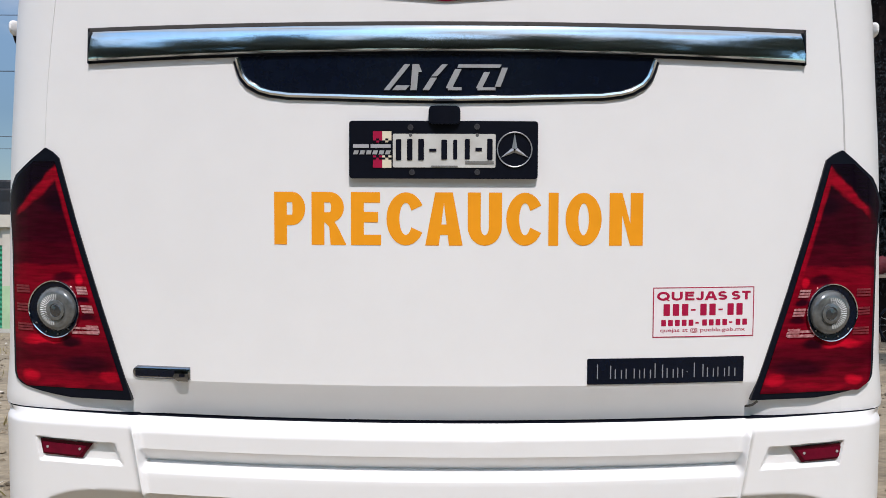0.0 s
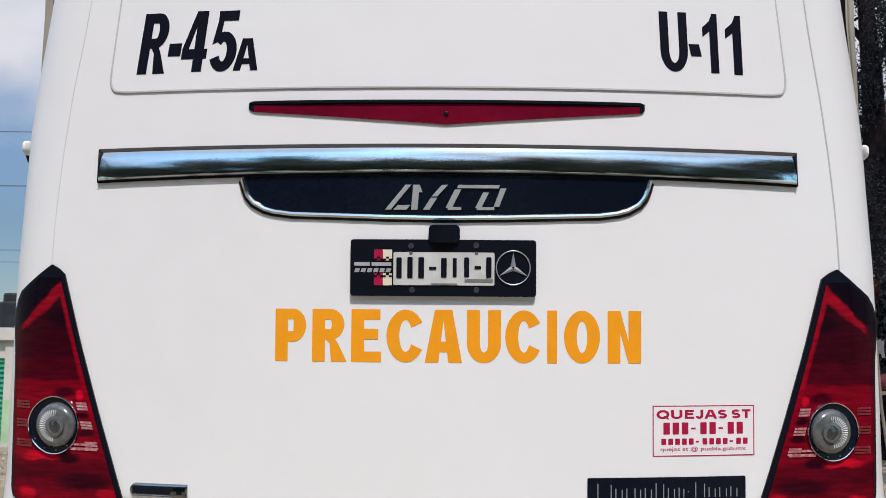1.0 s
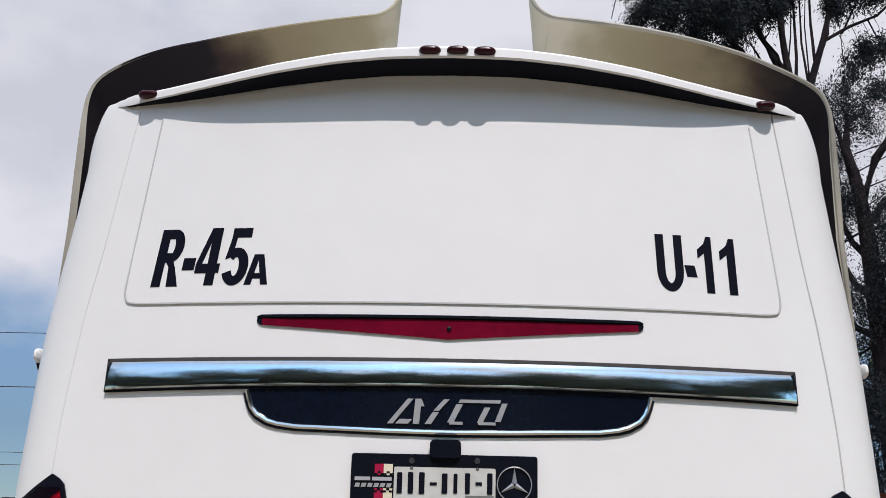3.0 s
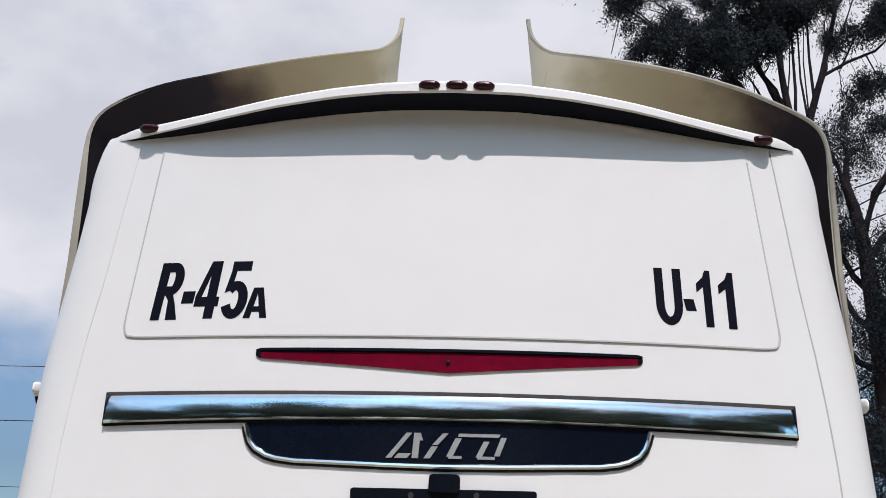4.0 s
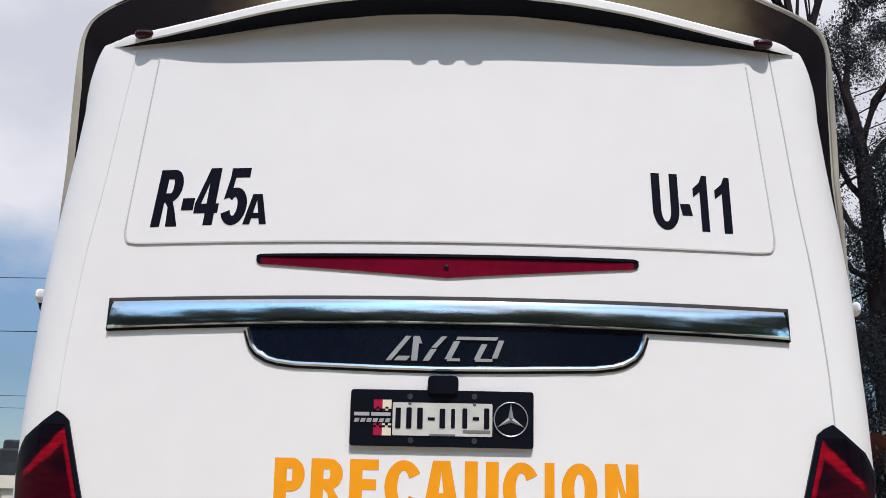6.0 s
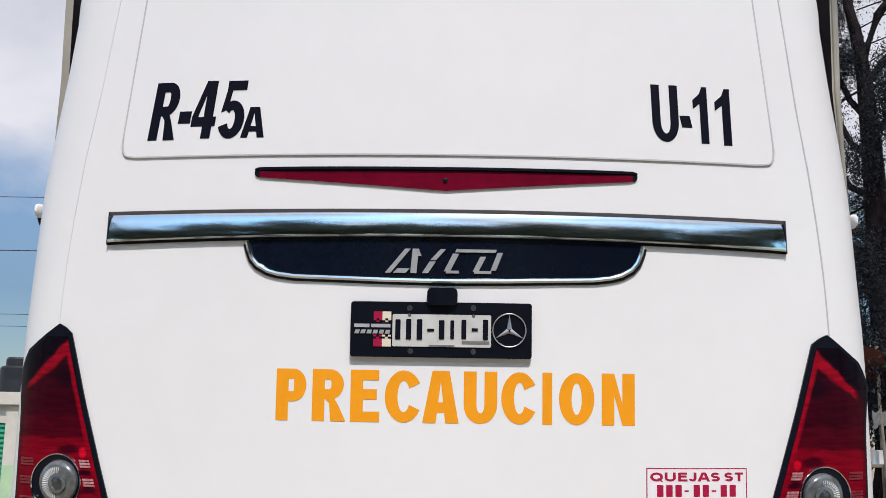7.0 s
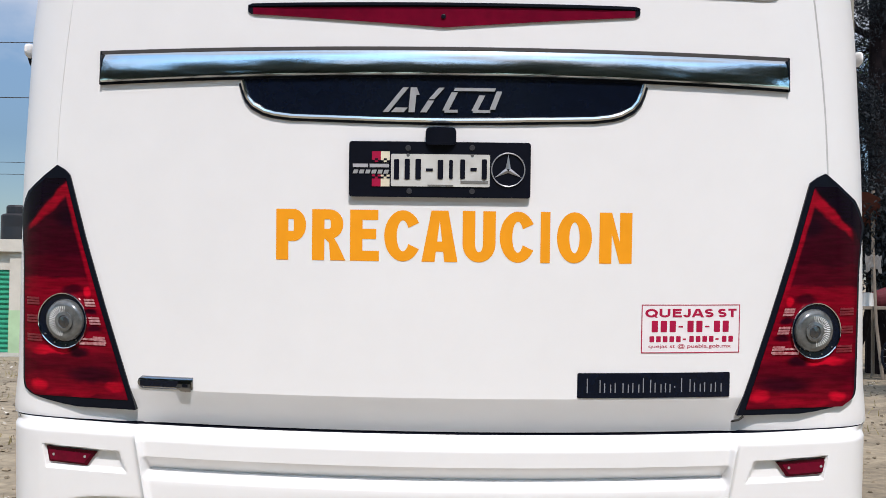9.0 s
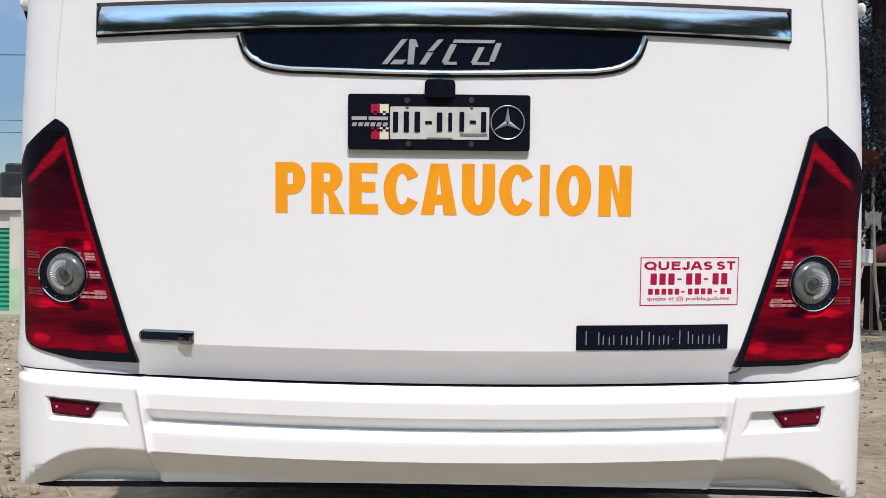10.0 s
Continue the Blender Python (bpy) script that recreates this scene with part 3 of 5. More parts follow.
# chrome bar and the black badge panel under it
chrome_low = lambda x: 1.628 - 0.016 * (abs(x) / 1.03) ** 2
chrome_top = lambda x: 1.703 - 0.004 * (abs(x) / 1.03) ** 2
bulge = [(0.0, 0.0158), (0.05, 0.0162), (0.10, 0.0164), (0.15, 0.0163), (0.3, 0.0155), (0.45, 0.0139), (0.6, 0.0119), (0.73, 0.0097), (0.85, 0.0070), (0.94, 0.0041), (1.0, 0.0010)]
bar_x = [-1.03, -1.024, -1.016, -1.006, -0.996, -0.985] + steps(-0.97, 0.97, 56) + [0.985, 0.996, 1.006, 1.016, 1.024, 1.03]
taper = lambda x: 1 - 0.12 * max(0.0, (abs(x) - 0.985) / 0.045) ** 2  # the bar flattens towards its ends
rows = []
for v, out in bulge:
    row = []
    for x in bar_x:
        z = chrome_low(x) + v * (chrome_top(x) - chrome_low(x))
        row.append(rear(x, face(x, z) - out * taper(x), z))
    rows.append(row)
rows.insert(0, [rear(x, face(x, 1.62) + 0.01, chrome_low(x)) for x in bar_x])
rows.append([rear(x, face(x, 1.62) + 0.01, chrome_top(x)) for x in bar_x])
bm = sheet(rows)
bmesh.ops.holes_fill(bm, edges=[e for e in bm.edges if e.is_boundary], sides=0)
bar = bus_part("chrome_bar", bm, CHROME, label="wide convex chrome bar across the tail", smooth=True)
part("gasket", plate([[(x, chrome_top(x) + d) for x in steps(-1.032, 1.032, 50)] for d in (-0.002, 0.008)], 0.0035, 0.005), material("gasket_rubber", (0.05, 0.046, 0.045), 0.7), bar)
part("gasket", plate([[(x, chrome_low(x) + d) for x in steps(-1.034, 1.034, 50)] for d in (-0.007, 0.002)], 0.006, 0.005), BLACK, bar)
for side in (-1, 1):
    part("end_cap", slab([1.606, 1.705], flipped(lambda z: 1.0285, side), flipped(lambda z: 1.034 - 0.004 * (z - 1.606) / 0.1, side), 0.0135, 0.005, 2), BLACK, bar)
bowl = table([(1.502, 0.03), (1.504, 0.17), (1.507, 0.27), (1.512, 0.434), (1.519, 0.488), (1.527, 0.517), (1.545, 0.549), (1.565, 0.566), (1.59, 0.576), (1.615, 0.583), (1.632, 0.585)])
bz = [1.502, 1.504, 1.507, 1.512, 1.519, 1.527, 1.545, 1.565, 1.59, 1.615, 1.632]
badge_panel = bus_part("badge_panel", slab(bz, lambda z: -bowl(z), bowl, 0.005, 0.005, 30), GLOSS, label="gloss black badge panel with a chrome rim", smooth=False)
rim_path = [(-bowl(z), z) for z in reversed(bz[:-1])] + [(bowl(z), z) for z in bz[:-1]]
part("rim", tube([rear(x * 1.006, face(x, z) - 0.005, z - 0.003) for x, z in rim_path], 0.0075, 8, True, (0.05, 1, 0.1)), CHROME, badge_panel, smooth=True)
part("rim_seal", tube([rear(x * 1.017, face(x, z) - 0.001, z - 0.010) for x, z in rim_path], 0.0058, 6, True, (0.05, 1, 0.1)), BLACK, badge_panel)


def slanted(x0, x1, z0, z1, lean, out):
    """A plain slanted bar."""
    bm = bmesh.new()
    rings = [[bm.verts.new(rear(x, face(x, z) - o, z)) for x, z in ((x0, z0), (x1, z0), (x1 + lean, z1), (x0 + lean, z1))] for o in (out, out + 0.005)]
    bm.faces.new(rings[1])
    for k in range(4):
        bm.faces.new((rings[0][k], rings[0][(k + 1) % 4], rings[1][(k + 1) % 4], rings[1][k]))
    return bm


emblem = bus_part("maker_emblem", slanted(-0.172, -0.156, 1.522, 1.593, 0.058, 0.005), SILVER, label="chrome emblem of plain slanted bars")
for x0, x1, z0, z1, lean in ((-0.098, -0.080, 1.522, 1.593, 0.006), (-0.148, -0.112, 1.522, 1.535, 0.012), (-0.064, -0.046, 1.522, 1.556, 0.022), (-0.040, -0.024, 1.560, 1.593, 0.030), (-0.078, -0.066, 1.572, 1.593, -0.008), (0.0, 0.018, 1.528, 1.580, 0.026), (0.032, 0.150, 1.584, 1.593, 0.004), (0.006, 0.044, 1.522, 1.530, 0.0), (0.084, 0.101, 1.528, 1.572, 0.022), (0.088, 0.138, 1.522, 1.530, 0.0), (0.136, 0.152, 1.532, 1.584, 0.020)):
    part("bar", slanted(x0, x1, z0, z1, lean, 0.005), SILVER, emblem)

# number plate in its black holder
DULL = material("dull_steel", (0.07, 0.07, 0.08), 0.5, metal=0.5, vary=0.2)
holder = bus_part("plate_holder", oblong(-0.268, 0.257, 1.277, 1.437, 0.016, 0.01, 0.008, 10, 0.004), BLACK, label="black plastic number plate holder with badges")
spots = [[(x, z) for x in steps(-0.268, 0.257, 10)] for z in (1.277, 1.437)]
part("number_plate", oblong(-0.146, 0.139, 1.308, 1.401, 0.019, -0.010, 0.004, 8), PLATE, holder, "worn pale metal number plate with dark bars for its characters")
number_plate = holder.children[-1]
for x0, x1, z0, z1 in ((-0.143, -0.117, 1.328, 1.386), (-0.112, -0.086, 1.328, 1.387), (-0.081, -0.054, 1.328, 1.387), (-0.045, -0.025, 1.352, 1.36), (-0.017, 0.010, 1.33, 1.385), (0.016, 0.038, 1.331, 1.385), (0.048, 0.073, 1.331, 1.387), (0.083, 0.101, 1.354, 1.363), (0.110, 0.136, 1.33, 1.388)):
    thin = 0.0055 if z1 - z0 > 0.02 else 0.0
    part("bar", oblong(x0 + thin, x1 - thin, z0, z1, 0.021, -0.012, 0.003 if thin else 0.0, 3), INK, number_plate)
for x0, x1, z0, z1 in ((0.055, 0.134, 1.318, 1.326), (-0.04, 0.034, 1.310, 1.3135)):
    part("small_print_bar", oblong(x0, x1, z0, z1, 0.0205, -0.012), material("plate_print", (0.16, 0.16, 0.15), 0.6), number_plate)
for x0, x1 in ((-0.097, -0.002), (0.088, -0.002)):
    part("plate_hole", turned(x0, 1.398, [(0.005, 0.0192), (0.004, 0.0202), (0.001, 0.0202)], 12), material("hole_shade", (0.10, 0.10, 0.10), 0.8), number_plate)
for x, z in ((-0.097, 1.4185), (0.0875, 1.421), (-0.093, 1.2945), (0.0885, 1.2955)):
    screw = part("screw", turned(x, z, [(0.0082, 0.016), (0.0082, 0.0182), (0.0066, 0.0186), (0.0060, 0.0170)], 16), DULL, holder)
STAR = material("dull_chrome", (0.40, 0.41, 0.43), 0.35, metal=0.6, vary=0.1)
star = part("round_badge", turned(0.192, 1.3585, [(0.0495, 0.016), (0.0495, 0.020), (0.048, 0.021), (0.0462, 0.020), (0.0462, 0.017)], 40), STAR, holder, "silver ring badge with three plain spokes")
for a in (90, 210, 330):
    c, s = math.cos(radians(a)), math.sin(radians(a))
    bm = bmesh.new()
    tip = bm.verts.new(rear(0.192 + 0.0455 * c, face(0.192, 1.36) - 0.0195, 1.3585 + 0.0455 * s))
    mid = [bm.verts.new(rear(0.192 + 0.0085 * math.cos(radians(a + d)) * k, face(0.192, 1.36) - o, 1.3585 + 0.0085 * math.sin(radians(a + d)) * k)) for d, k, o in ((60, 1, 0.018), (0, 0.2, 0.023), (-60, 1, 0.018))]
    bm.faces.new((tip, mid[0], mid[1])), bm.faces.new((tip, mid[1], mid[2]))
    part("spoke", bm, STAR, star)
for z0, z1, rows_up in ((1.377, 1.408, 0), (1.307, 1.341, 1)):
    for i, x0 in enumerate((-0.201, -0.1755)):
        part("colour_block", oblong(x0, x0 + 0.0255, z0, z1, 0.0185, -0.010), CREAM if i else RED_INK, holder)
        for k in range(3):
            d = 0.0085
            part("check", oblong(x0 + d * k, x0 + d * (k + 1), (z0 if not rows_up else z1 - 0.011) + (0.0055 if k % 2 else 0), (z0 if not rows_up else z1 - 0.011) + (0.0055 if k % 2 else 0) + 0.0055, 0.0195, -0.010, 0, 1), INK, holder)
for x0, x1, z0, z1 in ((-0.257, -0.213, 1.362, 1.372), (-0.208, -0.152, 1.362, 1.372)):
    part("badge_bar", oblong(x0, x1, z0, z1, 0.0185, -0.010), material("badge_print", (0.42, 0.42, 0.45), 0.5), holder)
for k in range(6):
    x0 = -0.257 + 0.0178 * k
    part("badge_bar", slab([1.344, 1.355], lambda z: x0 + 0.3 * (z - 1.344), lambda z: x0 + 0.013 + 0.3 * (z - 1.344), 0.0185, -0.010, 1), SILVER, holder)
lamp = bus_part("plate_lamp", oblong(-0.047, 0.041, 1.428, 1.478, lambda x, z: 0.034 - 0.010 * ((x + 0.0035) / 0.04) ** 2, 0.005, 0.012, 8, 0.005), BLACK, label="black plastic plate lamp hood", smooth=True, smooth_under=0.9)

# warning lettering
warning = thing("warning_lettering", "", "")
warning.parent, warning.matrix_basis = bus, BUS_BACK
warning["label"] = "orange vinyl block capitals reading PRECAUCION"
for ch, x0, x1 in (("P", -0.484, -0.395), ("R", -0.377, -0.280), ("E", -0.265, -0.180), ("C", -0.165, -0.064), ("A", -0.056, 0.049), ("U", 0.063, 0.159), ("C", 0.171, 0.269), ("I", 0.290, 0.318), ("O", 0.338, 0.441), ("N", 0.463, 0.560)):
    part("letter", letter(ch, x0, x1, 1.090, 1.239, 0.0009, (0.0365, 0.0295)), ORANGE, warning)
route = thing("route_lettering", "", "")
route.parent, route.matrix_basis = bus, BUS_BACK
route["label"] = "dark slanted vinyl lettering reading R-45A"
for ch, x0, x1, z0, z1, lean in (("R", -0.918, -0.805, 1.925, 2.105, 0.028), ("-", -0.821, -0.776, 1.975, 2.013, 0.006), ("4", -0.785, -0.684, 1.927, 2.106, 0.024), ("5", -0.700, -0.596, 1.925, 2.104, 0.022), ("A", -0.622, -0.540, 1.927, 2.021, 0.008)):
    part("character", letter(ch, x0, x1, z0, z1, 0.0053, (0.021, 0.017) if z1 < 2.05 else (0.030, 0.030), lean), INK, route)
unit = thing("unit_lettering", "", "")
unit.parent, unit.matrix_basis = bus, BUS_BACK
unit["label"] = "dark upright vinyl lettering reading U-11"
for ch, x0, x1, z0, z1 in (("U", 0.615, 0.698, 1.931, 2.106), ("-", 0.704, 0.737, 1.978, 2.014), ("1", 0.743, 0.790, 1.931, 2.106), ("1", 0.812, 0.862, 1.929, 2.104)):
    part("character", letter(ch, x0 + 0.006, x1 + 0.014, z0, z1, 0.0053, (0.026, 0.026), -0.009), INK, unit)

# complaints sticker
notice = bus_part("complaints_sticker", oblong(0.593, 0.895, 0.826, 0.970, 0.0008, 0.002, 0, 14), STICKER, label="pinkish paper sticker with red print reading QUEJAS ST")
for x0, x1, z0, z1 in ((0.593, 0.895, 0.9672, 0.970), (0.593, 0.895, 0.826, 0.8288), (0.593, 0.5958, 0.8288, 0.9672), (0.8922, 0.895, 0.8288, 0.9672)):
    part("border", oblong(x0, x1, z0, z1, 0.0012, 0.001, 0, 14 if x1 - x0 > 0.1 else 1), RED_INK, notice)
for ch, x0, x1 in (("Q", 0.604, 0.642), ("U", 0.647, 0.680), ("E", 0.687, 0.715), ("J", 0.719, 0.742), ("A", 0.745, 0.783), ("S", 0.785, 0.813), ("S", 0.826, 0.853), ("T", 0.858, 0.884)):
    part("letter", letter(ch, x0, x1, 0.932, 0.9575, 0.0012, (0.0085, 0.0062)), RED_INK, notice)
for count, dashes, x0, pitch, z0, z1 in ((9, (3, 6), 0.624, 0.0272, 0.888, 0.922), (13, (5, 10), 0.618, 0.0202, 0.8585, 0.8765)):
    for k in range(count):
        x, wide, mid = x0 + pitch * k, pitch * 0.70, (z0 + z1) / 2
        dash = k in dashes
        part("number_bar", oblong(x, x + wide * (0.7 if dash else 1), mid - 0.003 if dash else z0, mid + 0.002 if dash else z1, 0.0012, 0.0, 0 if dash else 0.002, 2), RED_INK, notice)
part("small_print", word("quejas st @ puebla.gob.mx", 0.615, 0.869, 0.838, 0.853, 0.0012, 0.01), RED_INK, notice)

DIM = material("dim_silver_print", (0.24, 0.25, 0.27), 0.4, vary=0.1)
# engine maker's badge: black strip with plain bars
strip = bus_part("maker_badge", oblong(0.405, 0.867, 0.694, 0.768, 0.003, 0.004, 0.004, 16), GLOSS, label="black badge strip with thin silver bars")
for k, (w, tall) in enumerate(((0.046, 1), (0.026, 0), (0.018, 0), (0.024, 0), (0.026, 0), (0.03, 1), (0.026, 0), (0.022, 0), (0.016, -1), (0.034, 1), (0.026, 0), (0.028, 0), (0.026, 0))):
    x = 0.433 + sum((0.046, 0.026, 0.018, 0.024, 0.026, 0.03, 0.026, 0.022, 0.016, 0.034, 0.026, 0.028, 0.026)[:k]) + 0.0055 * k
    z0, z1 = (0.710, 0.752) if tall > 0 else ((0.710, 0.738) if tall == 0 else (0.7245, 0.7275))
    part("bar", oblong(x, x + 0.003, z0, z1, 0.0036, 0.0), DIM, strip)
    if w > 0.02:
        part("bar", oblong(x + w - 0.008, x + w - 0.005, z0, z1 - 0.004, 0.0036, 0.0), DIM, strip)

# chromed latch with a key cover
latch = bus_part("latch", slab(steps(0.694, 0.731, 8), lambda z: -0.911 + 2 * (z - 0.7125) ** 2 / 0.05, lambda z: -0.736, lambda x, z: 0.002 + 0.006 * math.sqrt(max(0.0, 1 - ((z - 0.7125) / 0.0187) ** 2)), 0.005, 10), DARK_CHROME, label="dark chrome latch with a key cover", smooth=True, smooth_under=1.2)
part("recess", oblong(-0.903, -0.775, 0.701, 0.720, 0.0082, 0.0, 0.004, 8), GLOSS, latch)
part("key_cover", slab([0.690, 0.700, 0.712, 0.722], table([(0.690, -0.772), (0.700, -0.788), (0.722, -0.78)]), lambda z: -0.742, lambda x, z: 0.0105 - 6 * (z - 0.700) ** 2, 0.0, 4, 0.002), DARK_CHROME, latch)
part("key_slot", oblong(-0.768, -0.752, 0.703, 0.712, 0.0116, 0.0, 0.003, 2), BLACK, latch)

# tail lamps
in_edge = table([(0.626, 0.921), (0.640, 0.924), (0.928, 1.019), (1.134, 1.083), (1.340, 1.140), (1.352, 1.155), (1.364, 1.176)])
out_edge = table([(0.626, 1.11), (0.632, 1.16), (0.640, 1.205), (0.646, 1.228), (0.652, 1.246), (0.659, 1.261), (0.672, 1.276), (0.685, 1.282), (0.70, 1.285), (0.72, 1.287), (1.08, 1.288), (1.16, 1.296), (1.207, 1.304), (1.245, 1.292), (1.285, 1.272), (1.335, 1.218), (1.352, 1.196), (1.364, 1.179)])
lamp_z = [0.626, 0.632, 0.640, 0.646, 0.652, 0.659, 0.672, 0.685, 0.70] + steps(0.75, 1.15, 8) + [1.18, 1.207, 1.23, 1.26, 1.285, 1.31, 1.335, 1.352, 1.364]
CZ = 0.889


def lamp_lens():
    """Lens red over inner reflectors: glints and dark fields painted into the colour, a bright strip along the inner
    edge and a chevron at the top.
    """
    m = material("lamp_lens", (0.2, 0.002, 0.01), 0.12, spec=0.08)
    n, l = m.node_tree.nodes, m.node_tree.links

    def calc(op, *values):
        k = n.new("ShaderNodeMath")
        k.operation = op
        for i, v in enumerate(values):
            if isinstance(v, (int, float)):
                k.inputs[i].default_value = v
            else:
                l.new(v, k.inputs[i])
        return k.outputs[0]

    def rise(v, lo, hi):
        k = n.new("ShaderNodeMapRange")
        k.interpolation_type = "SMOOTHSTEP"
        k.inputs["From Min"].default_value, k.inputs["From Max"].default_value = lo, hi
        l.new(v, k.inputs["Value"])
        return k.outputs["Result"]

    def over(under, share, red):
        k = n.new("ShaderNodeMix")
        k.data_type = "RGBA"
        k.inputs[7].default_value = (red, 0.001 + 0.006 * red, 0.006 + 0.026 * red, 1)
        l.new(share, k.inputs[0]), l.new(under, k.inputs[6])
        return k.outputs[2]

    co, sep, wob, ramp = (n.new(k) for k in ("ShaderNodeTexCoord", "ShaderNodeSeparateXYZ", "ShaderNodeTexNoise", "ShaderNodeValToRGB"))
    l.new(co.outputs["Object"], sep.inputs[0]), l.new(co.outputs["Object"], wob.inputs["Vector"])
    wob.inputs["Scale"].default_value, wob.inputs["Detail"].default_value = 16.0, 4.0
    shake = calc("MULTIPLY_ADD", wob.outputs["Fac"], 0.034, -0.017)
    x = calc("MULTIPLY_ADD", calc("GREATER_THAN", sep.outputs["X"], 0.0), 0.024, calc("MULTIPLY", calc("ABSOLUTE", sep.outputs["X"]), 1 / SIZE))
    z = calc("ADD", calc("MULTIPLY_ADD", sep.outputs["Z"], 1 / SIZE, 0.6 - FOOT / SIZE), shake)
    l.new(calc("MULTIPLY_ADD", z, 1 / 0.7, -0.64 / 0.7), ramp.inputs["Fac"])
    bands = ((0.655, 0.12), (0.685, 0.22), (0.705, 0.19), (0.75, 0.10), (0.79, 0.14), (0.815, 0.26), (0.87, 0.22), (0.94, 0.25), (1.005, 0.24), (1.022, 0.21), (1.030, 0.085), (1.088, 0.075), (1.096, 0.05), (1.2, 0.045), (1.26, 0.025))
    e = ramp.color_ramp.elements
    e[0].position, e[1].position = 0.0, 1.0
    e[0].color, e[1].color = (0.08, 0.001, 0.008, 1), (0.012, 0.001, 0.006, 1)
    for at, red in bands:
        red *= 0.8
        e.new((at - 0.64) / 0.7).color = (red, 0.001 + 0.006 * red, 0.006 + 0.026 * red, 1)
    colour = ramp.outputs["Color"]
    # soft spots: highlights and dark fields of the reflectors, painted into the lens colour
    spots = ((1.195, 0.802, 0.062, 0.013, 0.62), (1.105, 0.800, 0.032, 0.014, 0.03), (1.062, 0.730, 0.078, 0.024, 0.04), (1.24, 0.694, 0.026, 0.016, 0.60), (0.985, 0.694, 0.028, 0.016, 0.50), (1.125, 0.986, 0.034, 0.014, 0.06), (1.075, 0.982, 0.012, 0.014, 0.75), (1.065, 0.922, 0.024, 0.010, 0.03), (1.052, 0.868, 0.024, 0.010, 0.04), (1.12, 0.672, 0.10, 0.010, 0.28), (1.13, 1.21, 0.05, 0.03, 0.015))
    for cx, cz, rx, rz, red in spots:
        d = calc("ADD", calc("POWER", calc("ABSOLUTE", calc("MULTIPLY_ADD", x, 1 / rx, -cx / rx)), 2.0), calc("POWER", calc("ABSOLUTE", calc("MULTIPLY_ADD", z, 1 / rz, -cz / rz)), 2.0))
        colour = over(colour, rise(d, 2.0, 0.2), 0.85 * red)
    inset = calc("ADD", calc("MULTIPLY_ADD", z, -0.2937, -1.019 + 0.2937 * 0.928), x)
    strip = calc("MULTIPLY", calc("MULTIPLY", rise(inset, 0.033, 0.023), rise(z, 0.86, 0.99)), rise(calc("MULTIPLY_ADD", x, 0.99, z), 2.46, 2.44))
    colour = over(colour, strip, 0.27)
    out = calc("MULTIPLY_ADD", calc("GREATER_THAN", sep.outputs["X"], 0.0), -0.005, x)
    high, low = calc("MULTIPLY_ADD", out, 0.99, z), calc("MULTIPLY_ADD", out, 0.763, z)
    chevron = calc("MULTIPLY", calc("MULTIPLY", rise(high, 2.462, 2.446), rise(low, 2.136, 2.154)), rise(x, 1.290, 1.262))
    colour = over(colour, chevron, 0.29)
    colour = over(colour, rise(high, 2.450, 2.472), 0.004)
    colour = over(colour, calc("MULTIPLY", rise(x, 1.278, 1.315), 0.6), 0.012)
    long, streak, level, tone = n.new("ShaderNodeMapping"), n.new("ShaderNodeTexNoise"), n.new("ShaderNodeMapRange"), n.new("ShaderNodeMix")  # fine ribs of the inner reflectors
    long.inputs["Scale"].default_value = (14, 14, 110)
    level.inputs["From Min"].default_value, level.inputs["From Max"].default_value, level.inputs["To Min"].default_value, level.inputs["To Max"].default_value = 0.35, 0.65, 0.66, 1.1
    streak.inputs["Scale"].default_value, streak.inputs["Detail"].default_value = 1.0, 3.0
    tone.data_type, tone.blend_type = "RGBA", "MULTIPLY"
    tone.inputs[0].default_value = 1.0
    l.new(co.outputs["Object"], long.inputs["Vector"]), l.new(long.outputs["Vector"], streak.inputs["Vector"]), l.new(streak.outputs["Fac"], level.inputs["Value"])
    l.new(colour, tone.inputs[6]), l.new(level.outputs["Result"], tone.inputs[7])
    l.new(tone.outputs[2], n["Principled BSDF"].inputs["Base Color"])
    return m


LENS = lamp_lens()
rim_wide = table([(0.65, 0.008), (1.12, 0.006), (1.22, 0.010), (1.34, 0.014)])  # black rim outside the lens


